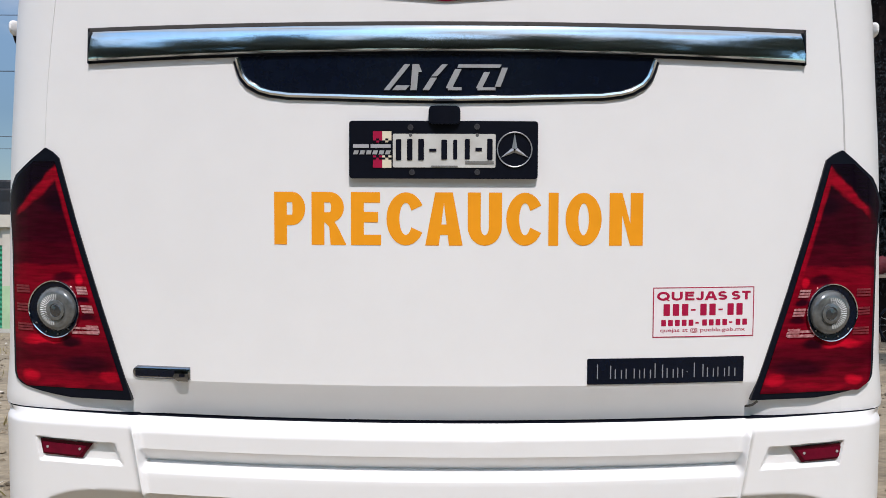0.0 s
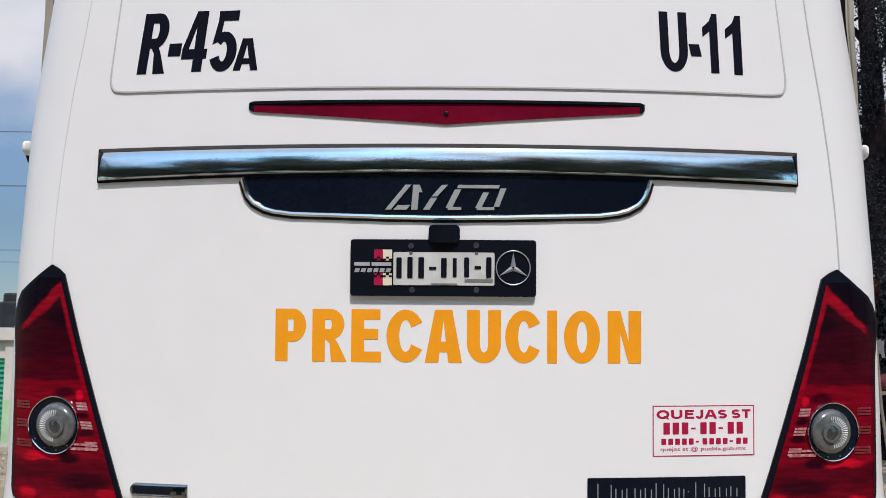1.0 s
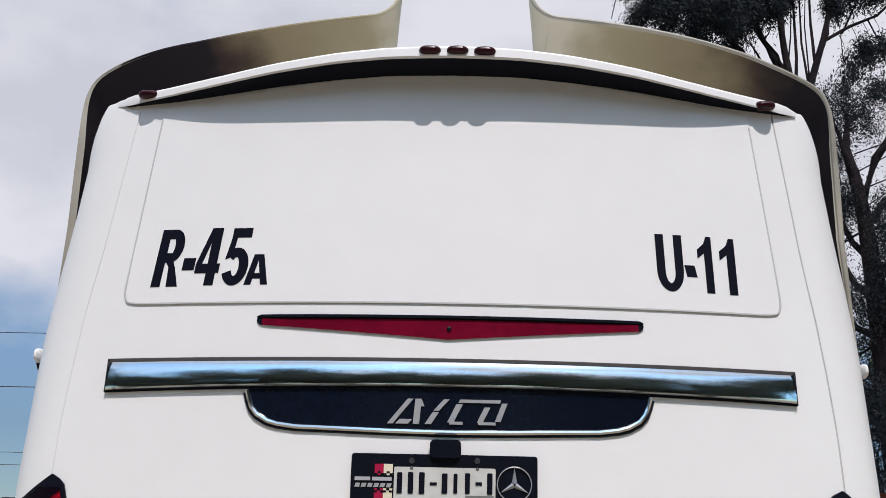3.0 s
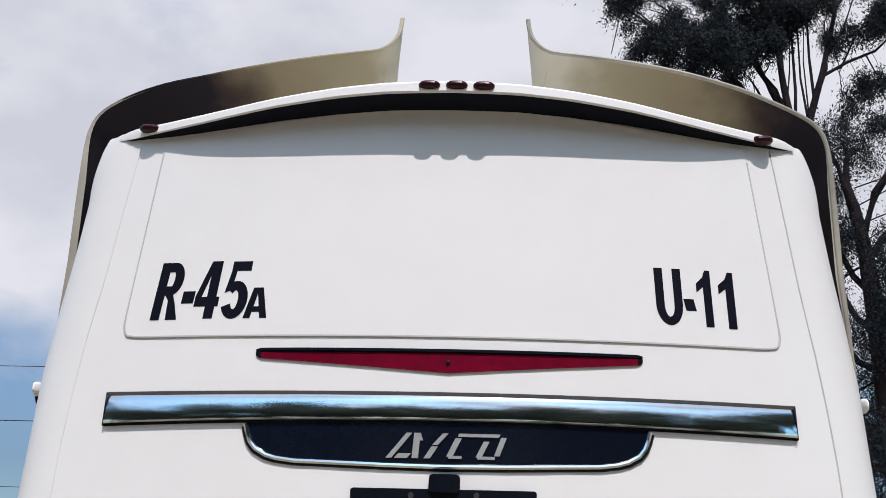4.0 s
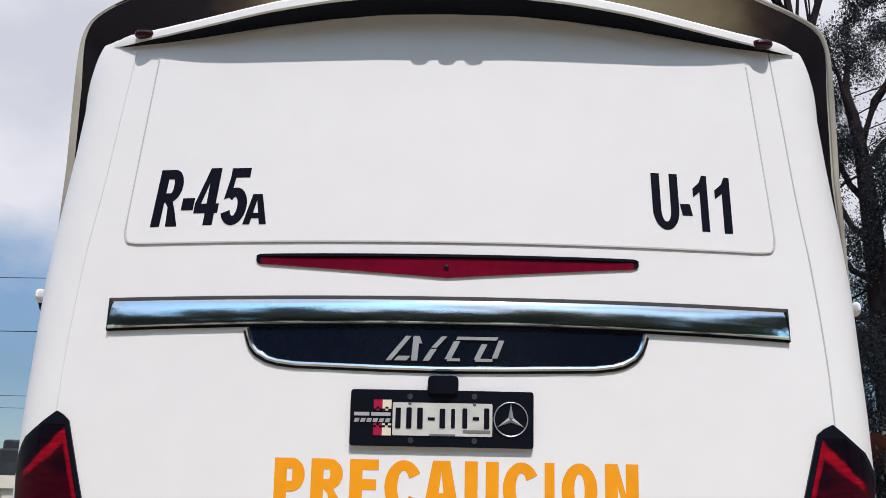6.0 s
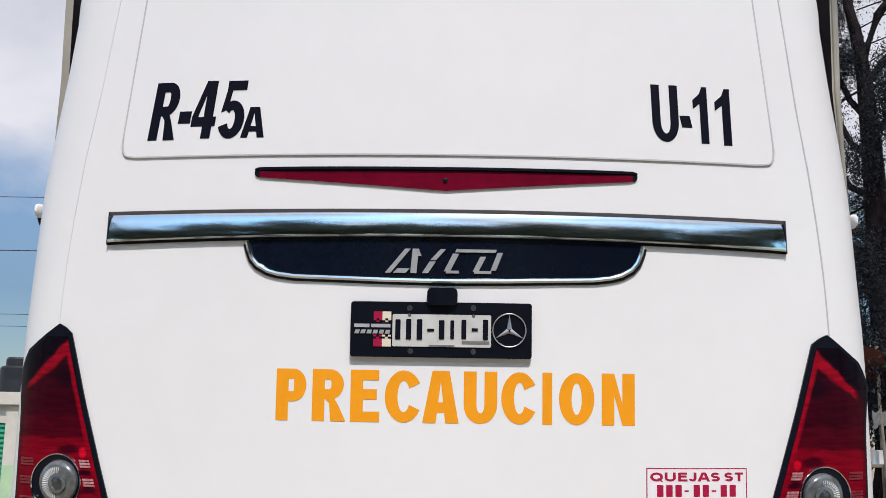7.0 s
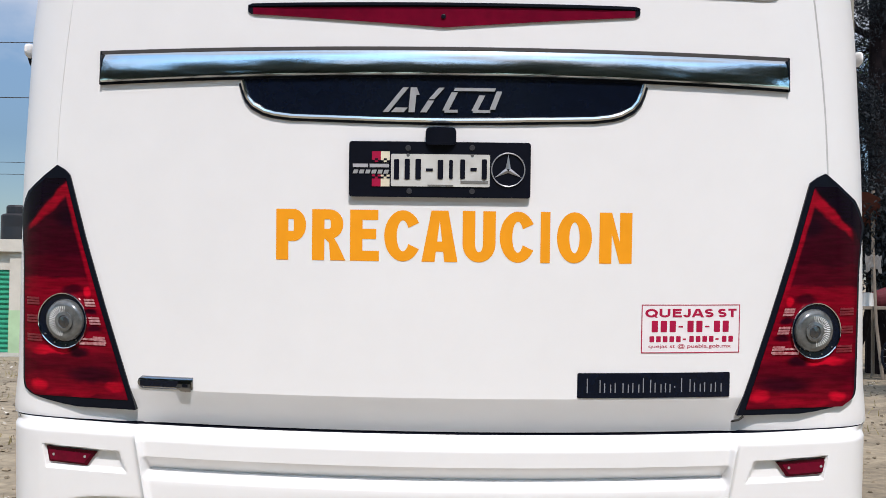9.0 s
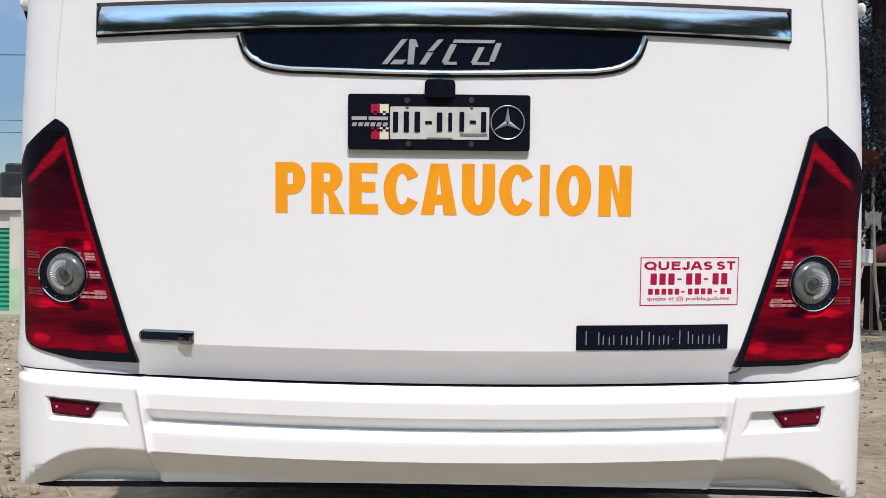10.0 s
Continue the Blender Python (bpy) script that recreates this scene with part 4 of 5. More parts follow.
def tail_lamp(side):
    drift = 0.0 if side < 0 else -0.018
    flipped = lambda f, s: (lambda z: s * f(z) + drift)
    CX = 1.155 + drift
    grow = 0.004 if side < 0 else 0.012  # how far the black surround reaches inwards
    lift = 0.0 if side < 0 else 0.011  # the surround's foot stands a little higher on this side
    raised = [z + lift * max(0.0, 1 - (z - 0.626) / 0.1) for z in lamp_z]
    level = table(list(zip(raised, lamp_z)))
    body = bus_part("tail_lamp", slab(raised, flipped(lambda z: in_edge(level(z)) - grow * min(1.0, (1.364 - z) / 0.03), side), flipped(lambda z: out_edge(level(z)), side), 0.007, 0.02, 14, 0.003), BLACK, label="tall red tail lamp in a black surround, wrapped round the corner")

    def zone(name, z0, z1, a, b, out, mat, label="", n=8):
        """A band of the lens between shares a and b of the way from its inner to its outer edge."""
        lo = lambda z: in_edge(z) + 0.016 + (out_edge(z) - rim_wide(z) - in_edge(z) - 0.016) * (a(z) if callable(a) else a)
        hi = lambda z: in_edge(z) + 0.016 + (out_edge(z) - rim_wide(z) - in_edge(z) - 0.016) * (b(z) if callable(b) else b)
        return part(name, slab(steps(z0, z1, n), flipped(lo, side), flipped(hi, side), out, -0.005, 14), mat, body, label, smooth=True, smooth_under=0.6)

    inward = lambda z: -0.8 * grow / (out_edge(z) - rim_wide(z) - in_edge(z) - 0.016)
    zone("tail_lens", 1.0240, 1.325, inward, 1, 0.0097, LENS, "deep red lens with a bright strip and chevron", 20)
    zone("stop_lens", 0.655, 1.0239, inward, 1, 0.0097, LENS, "red lens with reflector glints and dark fields painted in", 20)
    for z0, z1 in ((0.935, 0.960), (0.880, 0.905), (0.822, 0.846)):
        for k in range(3):
            z = z0 + k * (z1 - z0) / 3
            zone("reflex_bar", z, z + (z1 - z0) / 4.4, 0.04, 0.18, 0.0122, material("reflex", (0.62, 0.34, 0.35), 0.3, second=(0.22, 0.01, 0.02), grain=130, stain=60), n=1)
            zone("reflex_bar", z, z + (z1 - z0) / 4.4, 0.80, 0.96, 0.0122, material("reflex_dim", (0.27, 0.03, 0.04), 0.3, second=(0.11, 0.002, 0.01), grain=90, stain=50), n=1)
    zone("reflex_bar", 0.818, 0.826, 0.06, 0.36, 0.0126, bpy.data.materials["reflex"], n=1)
    zone("reflex_bar", 0.832, 0.838, 0.06, 0.33, 0.0126, bpy.data.materials["reflex"], n=1)
    cx = side * CX
    part("ring", turned(cx, CZ, [(0.0855, 0.0070), (0.0865, 0.0160), (0.0850, 0.0190), (0.0825, 0.0175), (0.0815, 0.0070)], 56, 0.94), CHROME, body, "thin chrome ring", True)
    part("well", turned(cx, CZ, [(0.082, 0.0135), (0.066, 0.0115), (0.02, 0.0115)], 40, 0.94), GLOSS, body)
    ox = side * (CX - 0.007)
    bulb = part("reversing_lens", turned(ox, CZ + 0.001, [(0.066, 0.0110), (0.065, 0.0190), (0.061, 0.0265), (0.055, 0.0315), (0.048, 0.0345), (0.036, 0.0330), (0.026, 0.0340)], 72, 0.97), CLEAR, body, "clear domed reversing lens", True, smooth_under=0.9)
    prisms = bmesh.new()
    for k in range(21):
        a = radians(98 - 9.2 * k) if side > 0 else radians(82 + 9.2 * k)
        for r0, r1, half in ((0.027, 0.034, 0.0013), (0.0355, 0.046, 0.0021)):
            rim = []
            for r, w, o in ((r0, -half, 0.0335), (r0, half, 0.0335), (r1, half, 0.0348), (r1, -half, 0.0348), (r0, 0, 0.0356), (r1, 0, 0.0372)):
                x, z = ox + r * math.cos(a) - w * math.sin(a), CZ + 0.001 + r * math.sin(a) + w * math.cos(a)
                rim.append(prisms.verts.new(rear(x, face(x, z) - o, z)))
            for quad in ((0, 4, 5, 3), (1, 2, 5, 4), (0, 1, 4), (3, 5, 2), (0, 3, 2, 1)):
                prisms.faces.new([rim[i] for i in quad])
    part("prism_ring", prisms, material("prism", (0.62, 0.64, 0.64), 0.25, coat=0.6), bulb, "half ring of bright clear prisms")
    part("bulb_ring", turned(side * (CX - 0.012), CZ, [(0.030, 0.0340), (0.029, 0.0390), (0.020, 0.0410), (0.015, 0.0360), (0.012, 0.0360)], 32, 0.97), CLEAR, bulb, "", True)
    part("bulb", turned(side * (CX - 0.014), CZ, [(0.020, 0.0390), (0.016, 0.0430), (0.004, 0.0450)], 20, 0.97), material("bulb_shade", (0.03, 0.032, 0.034), 0.2, coat=1.0), bulb)
    for k in range(4):
        a = radians(215 + 31 * k) if side < 0 else radians(225 + 31 * k)
        part("reflector_fleck", turned(cx + 0.074 * math.cos(a) * 0.97, CZ + 0.074 * math.sin(a), [(0.0032, 0.0135), (0.0026, 0.0160), (0.001, 0.0160)], 6), CLEAR, body)


for side in (-1, 1):
    tail_lamp(side)

# reflectors in the bumper
for side in (-1, 1):
    lo, hi = table([(0.455, 1.066), (0.502, 1.030)]), table([(0.455, 1.198), (0.505, 1.208)])
    spots = [[(side * x, z + 0.006 * (x - 1.03) / 0.18) for x in steps(lo(z), hi(z), 8)] for z in steps(0.453, 0.499, 3)]
    inner = [[(side * x, z + 0.006 * (x - 1.03) / 0.18) for x in steps(lo(z) + 0.012, hi(z) - 0.010, 8)] for z in steps(0.459, 0.490, 3)]
    spots, inner = ([[(x - (RIGHT if side > 0 else 0.0), z) for x, z in row] for row in rows] for rows in (spots, inner))
    r = bus_part("reflector", plate(spots, 0.034, -0.01, 0.003), MAROON, label="small dark red reflector sunk in the bumper")
    part("lens", plate(inner, 0.0365, -0.02), BRAKE_RED, r)
    for x in (1.073, 1.178):
        part("screw", turned(side * x - (RIGHT if side > 0 else 0.0), 0.481, [(0.004, 0.036), (0.004, 0.039), (0.001, 0.039)], 8), SILVER, r)

# marker lamps on the roof lip
for x, z in ((-0.073, 2.628), (0.010, 2.628), (0.092, 2.627), (-0.975, 2.549), (0.977, 2.540)):
    bm = bmesh.new()
    bmesh.ops.create_uvsphere(bm, u_segments=18, v_segments=10, radius=1)
    for v in bm.verts:
        q = Vector((math.copysign(abs(v.co.x) ** 0.7, v.co.x), v.co.y, math.copysign(abs(v.co.z) ** 0.8, v.co.z)))
        v.co = rear(x + q.x * 0.034, 0.11 * x * x - 0.05 - lip_out(x) + q.y * 0.026, z + q.z * 0.0135)
    bus_part("marker_lamp", bm, DARKRED, label="small dark red roof marker lamp", smooth=True)

# stub of cable by one lamp
bus_part("cable_stub", tube([rear(0.882, face(0.88, 0.63) + 0.03, 0.612), rear(0.892, face(0.89, 0.63) + 0.006, 0.620), rear(0.899, face(0.9, 0.63) + 0.002, 0.622), rear(0.912, face(0.91, 0.63) - 0.004, 0.634)], 0.0032, 6), material("cable_black", (0.05, 0.045, 0.04), 0.8))

# lamps low on the sides
for side in (-1, 1):
    bm = bmesh.new()
    bmesh.ops.create_uvsphere(bm, u_segments=24, v_segments=16, radius=1)
    at = Vector((-1.334 if side < 0 else 1.309, 0.42, rear(0, 0.42, 1.778).z))
    for v in bm.verts:
        v.co = at + Vector((v.co.x * 0.013, v.co.y * 0.05, (abs(v.co.z) ** 0.7 * math.copysign(1, v.co.z)) * 0.024))
    pod = bus_part("side_pod", bm, WHITE, label="white pod lamp on the bus side", smooth=True)
    part("foot", tube([at + Vector((0, 0, -0.018)), at + Vector((-side * 0.005, 0, -0.038)), at + Vector((-side * 0.02, 0, -0.05))], [0.012, 0.011, 0.006], 14), BLACK, pod, smooth=True)
    part("arm", tube([at, at + Vector((-side * 0.12, 0, 0.0))], 0.014, 10), WHITE, pod)

# roof wings: curved sheets over the roof corners, curled up at their inner ends, running down the sides
WING = [(0.206, 3.135, 0.27), (0.211, 3.095, 0.24), (0.222, 3.062, 0.21), (0.244, 3.032, 0.19), (0.272, 3.012, 0.20), (0.31, 3.0, 0.25), (0.45, 2.977, 0.30), (0.632, 2.944, 0.31), (0.80, 2.908, 0.30), (0.935, 2.872, 0.29), (1.05, 2.838, 0.29), (1.145, 2.802, 0.29), (1.225, 2.765, 0.28), (1.278, 2.728, 0.26), (1.305, 2.68, 0.22), (1.317, 2.61, 0.18), (1.321, 2.476, 0.13), (1.322, 2.288, 0.085), (1.322, 2.15, 0.06), (1.322, 2.03, 0.035), (1.321, 1.92, 0.015), (1.319, 1.82, 0.004)]


def eased(rows, n=3):
    """Rows with n steps between each two, on a smooth curve through them."""
    made = []
    for i in range(len(rows) - 1):
        a, b, c, d = (np.array(rows[min(max(k, 0), len(rows) - 1)]) for k in (i - 1, i, i + 1, i + 2))
        for k in range(n):
            u = k / n
            made.append(tuple(0.5 * (2 * b + (c - a) * u + (2 * a - 5 * b + 4 * c - d) * u * u + (3 * b - a - 3 * c + d) * u ** 3)))
    return made + [rows[-1]]


WING = eased(WING)


def wing(side):
    rows_out, rows_in = [], []
    for i, (x, z, deep) in enumerate(WING):
        z += (0.019 if side > 0 else 0.012) * math.sin(math.pi * min(1.0, max(0.0, (x - 0.2) / 1.1)))
        if side < 0:
            z += 0.022 * math.exp(-((x - 1.15) / 0.19) ** 2)
        if side > 0:
            x += 0.055 * (1 - min(1.0, max(0.0, (x - 0.5) / 1.0)))
        a, b = WING[max(i - 1, 0)], WING[min(i + 1, len(WING) - 1)]
        along = Vector((b[0] - a[0], 0, b[1] - a[1])).normalized()
        inward = Vector((along.z, 0, -along.x))
        across = inward.copy()
        if i < 14:
            k = i / 14
            inward = (Vector((0.47, 0, -1)).normalized() * (1 - k) + Vector((-0.08, 0, -1)).normalized() * k).normalized()
        outer, inner = [], []
        for k in range(9):
            t = k / 8
            d = inward * deep * t ** 1.5
            y = 0.35 + 0.50 * t - 0.05 * math.sin(math.pi * t)
            p = Vector((x, y, z)) + d
            thick = (0.010 + 0.022 * min(1.0, max(0.0, (2.75 - z) / 0.25)) * min(1.0, max(0.05, (z - 1.82) / 0.35))) * (0.6 + 0.4 * math.sin(math.pi * min(1, t + 0.15)))
            outer.append(rear(squeeze(side * p.x), p.y, p.z))
            q = p + across * thick
            inner.append(rear(squeeze(side * q.x), q.y + 0.004, q.z))
        rows_out.append(outer), rows_in.append(inner)
    skin = bus_part("roof_wing", sheet(rows_out), WHITE, label="curved roof wing with a curled inner end", smooth=True)
    part("underside", sheet(rows_in), GRADED_FIBRE, skin, "olive fibreglass underside, sunlit cream painted in at the inner end, black outwards", smooth=True)
    part("edge", sheet([[a[0], b[0]] for a, b in zip(rows_out, rows_in)]), GELCOAT, skin, "thin beige edge")
    lip = [(a[0] + b[0]) / 2 for a, b in zip(rows_out, rows_in) if side > 0 or abs(a[0].x) < 1.13]
    part("rolled_edge", tube(lip, [(0.0075 if p.z > 2.35 else 0.006) * (1.0 if side > 0 else min(1.0, 0.15 + max(0.0, 1.13 - abs(p.x)) / 0.25)) for p in lip], 8, True, (0.05, 1, 0.1)), GRADED_FIBRE if side < 0 else GELCOAT, skin, "rounded beige edge", smooth=True)
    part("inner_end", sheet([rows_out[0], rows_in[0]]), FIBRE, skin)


for side in (-1, 1):
    wing(side)


# ---- ground ----
DIRT = material("dirt", (0.38, 0.32, 0.225), 0.95, second=(0.12, 0.097, 0.068), grain=13, stain=1.4, bump=1.0, bump_scale=13)


def level(x, y):
    """The ground's height: falling gently past the bus, uneven."""
    fall = -0.68 * min(1.0, max(0.0, (y - 2) / 16.5))
    return fall + 0.03 * noise.noise((x * 0.4, y * 0.4, 0)) * min(1, max(0, (abs(x) - 1.6) / 1.0) + (y > 9))


bm = bmesh.new()
gx = [-2500, -600, -150, -60, -35] + steps(-24, 24, 64) + [35, 60, 150, 600, 2500]
gy = [-2500, -600, -150, -50, -25] + steps(-15, 30, 60) + [40, 60, 150, 600, 2500]
vs = [[bm.verts.new((x, y, level(x, y))) for x in gx] for y in gy]
for a, b in zip(vs, vs[1:]):
    for i in range(len(a) - 1):
        bm.faces.new((a[i], a[i + 1], b[i + 1], b[i]))
tagged(part("ground", bm, DIRT, smooth=True), "bare brown dirt ground with scattered litter", "ground", kind="structure")


# ---- trees ----
def leaf_material(name, dark, light):
    m = bpy.data.materials.new(name)
    m.use_nodes = True
    n, l = m.node_tree.nodes, m.node_tree.links
    b = n["Principled BSDF"]
    g, r = n.new("ShaderNodeNewGeometry"), n.new("ShaderNodeMix")
    r.data_type = "RGBA"
    r.inputs[6].default_value, r.inputs[7].default_value = (*dark, 1), (*light, 1)
    l.new(g.outputs["Random Per Island"], r.inputs[0])
    l.new(r.outputs[2], b.inputs["Base Color"])
    b.inputs["Roughness"].default_value = 0.6
    b.inputs["Specular IOR Level"].default_value = 0.15
    return m


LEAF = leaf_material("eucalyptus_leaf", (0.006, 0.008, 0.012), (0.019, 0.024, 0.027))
YARD = leaf_material("yard_leaf", (0.05, 0.07, 0.055), (0.13, 0.155, 0.12))
FRESH = leaf_material("fresh_leaf", (0.03, 0.05, 0.022), (0.10, 0.14, 0.07))
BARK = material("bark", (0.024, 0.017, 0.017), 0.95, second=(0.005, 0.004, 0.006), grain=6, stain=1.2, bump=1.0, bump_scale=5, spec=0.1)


def limb(bm, points, radii, sides):
    part_bm = tube(points, radii, sides, False)
    me = bpy.data.meshes.new("limb")
    part_bm.to_mesh(me)
    part_bm.free()
    bm.from_mesh(me)
    bpy.data.meshes.remove(me)


def tree(at, stems, label, seed, leaf, per_tip=34, leaf_long=0.15, clump=0.5, deep=4, spread=0.55, droop=0.25):
    """A tree of forking limbs. stems: (points, first radius, last radius); every stem's end goes on forking and bears clumps of hanging leaves."""
    rnd = random.Random(seed)
    wood, tips = bmesh.new(), []

    def fork(p, way, long, r, level_left):
        pts, radii = [p], [r]
        q, w = p.copy(), way.copy()
        for k in range(4):
            w = (w + Vector((rnd.gauss(0, 0.16), rnd.gauss(0, 0.16), rnd.gauss(0.02, 0.12)))).normalized()
            q = q + w * long / 4
            pts.append(q.copy()), radii.append(r * (1 - 0.11 * (k + 1)))
            if level_left <= 2 and k >= 1 and rnd.random() < 0.6:
                tips.append(q.copy())
        limb(wood, pts, radii, 7 if level_left > 2 else 5)
        if level_left <= 0:
            tips.append(q)
            return
        for _ in range(rnd.choice((2, 2, 3))):
            side = Vector((rnd.gauss(0, 1), rnd.gauss(0, 1), rnd.gauss(0, 0.5)))
            side = (side - w * side.dot(w)).normalized()
            fork(q, (w + side * rnd.uniform(0.5, 1.3) * spread).normalized(), long * rnd.uniform(0.62, 0.85), radii[-1] * rnd.uniform(0.6, 0.8), level_left - 1)

    for points, r0, r1, long, levels in stems:
        rnd.seed(f"{seed} {points[0]} {points[-1]}")
        pts = [Vector(p) for p in points]
        limb(wood, pts, [r0 + (r1 - r0) * k / max(1, len(pts) - 1) for k in range(len(pts))], 12 if r0 > 0.15 else 8)
        if levels >= 0:
            fork(pts[-1], (pts[-1] - pts[-2]).normalized(), long, r1, levels)
            if r0 < 0.2:
                fork(pts[-1], ((pts[-1] - pts[-2]).normalized() + Vector((rnd.gauss(0, 0.5), rnd.gauss(0, 0.5), 0.1))).normalized(), long * 0.8, r1 * 0.8, levels)
    verts, faces = [], []
    for tip in tips:
        size = clump * rnd.uniform(0.6, 1.35)
        for _ in range(int(per_tip * rnd.uniform(0.4, 1.4))):
            c = tip + Vector((rnd.gauss(0, size), rnd.gauss(0, size), rnd.gauss(-droop * size, size * (0.7 + droop))))
            way = Vector((rnd.gauss(0, 0.7), rnd.gauss(0, 0.7), -abs(rnd.gauss(0.7, 0.5)))).normalized()
            side = way.cross(Vector((rnd.gauss(0, 1), rnd.gauss(0, 1), rnd.gauss(0, 1)))).normalized()
            long = leaf_long * rnd.uniform(0.6, 1.4)
            n = len(verts)
            verts += [c, c + way * long * 0.45 + side * long * 0.17, c + way * long, c + way * long * 0.45 - side * long * 0.17]
            faces.append((n, n + 1, n + 2, n + 3))
    ob = thing("tree", label, "tree", at)
    part("trunk", wood, BARK, ob, "rough brown bark", True)
    me = bpy.data.meshes.new("crown")
    me.from_pydata([tuple(v) for v in verts], [], faces)
    me.materials.append(leaf)
    crown = new("crown", me)
    crown.parent = ob
    return ob


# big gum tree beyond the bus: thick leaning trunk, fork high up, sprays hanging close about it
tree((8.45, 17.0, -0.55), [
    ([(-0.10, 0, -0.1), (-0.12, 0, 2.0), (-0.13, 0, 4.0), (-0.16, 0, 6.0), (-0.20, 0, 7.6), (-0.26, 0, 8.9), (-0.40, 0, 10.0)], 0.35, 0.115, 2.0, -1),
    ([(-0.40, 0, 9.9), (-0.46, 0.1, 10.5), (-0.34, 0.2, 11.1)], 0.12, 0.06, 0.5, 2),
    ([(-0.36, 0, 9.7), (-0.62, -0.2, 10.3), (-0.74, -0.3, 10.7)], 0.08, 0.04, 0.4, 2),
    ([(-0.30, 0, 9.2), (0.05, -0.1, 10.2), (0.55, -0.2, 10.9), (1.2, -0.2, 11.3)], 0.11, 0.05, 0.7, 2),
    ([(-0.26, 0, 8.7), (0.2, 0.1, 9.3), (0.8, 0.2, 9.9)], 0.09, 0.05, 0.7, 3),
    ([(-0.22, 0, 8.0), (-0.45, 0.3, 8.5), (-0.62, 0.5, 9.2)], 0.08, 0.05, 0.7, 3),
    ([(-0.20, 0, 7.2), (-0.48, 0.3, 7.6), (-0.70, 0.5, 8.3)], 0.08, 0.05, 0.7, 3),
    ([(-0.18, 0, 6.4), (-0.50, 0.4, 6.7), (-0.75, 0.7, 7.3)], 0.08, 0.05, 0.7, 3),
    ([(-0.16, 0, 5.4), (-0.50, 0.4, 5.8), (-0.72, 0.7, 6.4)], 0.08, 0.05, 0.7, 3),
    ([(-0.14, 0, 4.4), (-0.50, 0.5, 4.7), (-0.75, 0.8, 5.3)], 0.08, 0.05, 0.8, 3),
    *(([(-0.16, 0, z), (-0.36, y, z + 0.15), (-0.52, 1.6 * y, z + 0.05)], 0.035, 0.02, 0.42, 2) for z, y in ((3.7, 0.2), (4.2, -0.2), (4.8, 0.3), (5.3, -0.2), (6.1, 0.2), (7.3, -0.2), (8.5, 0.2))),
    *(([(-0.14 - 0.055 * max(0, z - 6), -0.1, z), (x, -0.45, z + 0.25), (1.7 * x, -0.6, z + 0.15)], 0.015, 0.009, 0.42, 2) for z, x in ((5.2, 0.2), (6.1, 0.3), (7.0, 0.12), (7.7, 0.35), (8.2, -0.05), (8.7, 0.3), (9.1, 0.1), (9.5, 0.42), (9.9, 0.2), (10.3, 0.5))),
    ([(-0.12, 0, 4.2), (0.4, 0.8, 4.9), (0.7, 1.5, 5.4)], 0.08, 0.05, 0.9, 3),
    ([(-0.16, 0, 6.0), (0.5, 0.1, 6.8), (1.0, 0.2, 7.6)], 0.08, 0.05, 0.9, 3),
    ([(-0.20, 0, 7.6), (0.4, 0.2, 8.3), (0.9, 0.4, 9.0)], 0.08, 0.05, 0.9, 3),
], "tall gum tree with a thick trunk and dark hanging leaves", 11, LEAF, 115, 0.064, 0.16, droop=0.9)
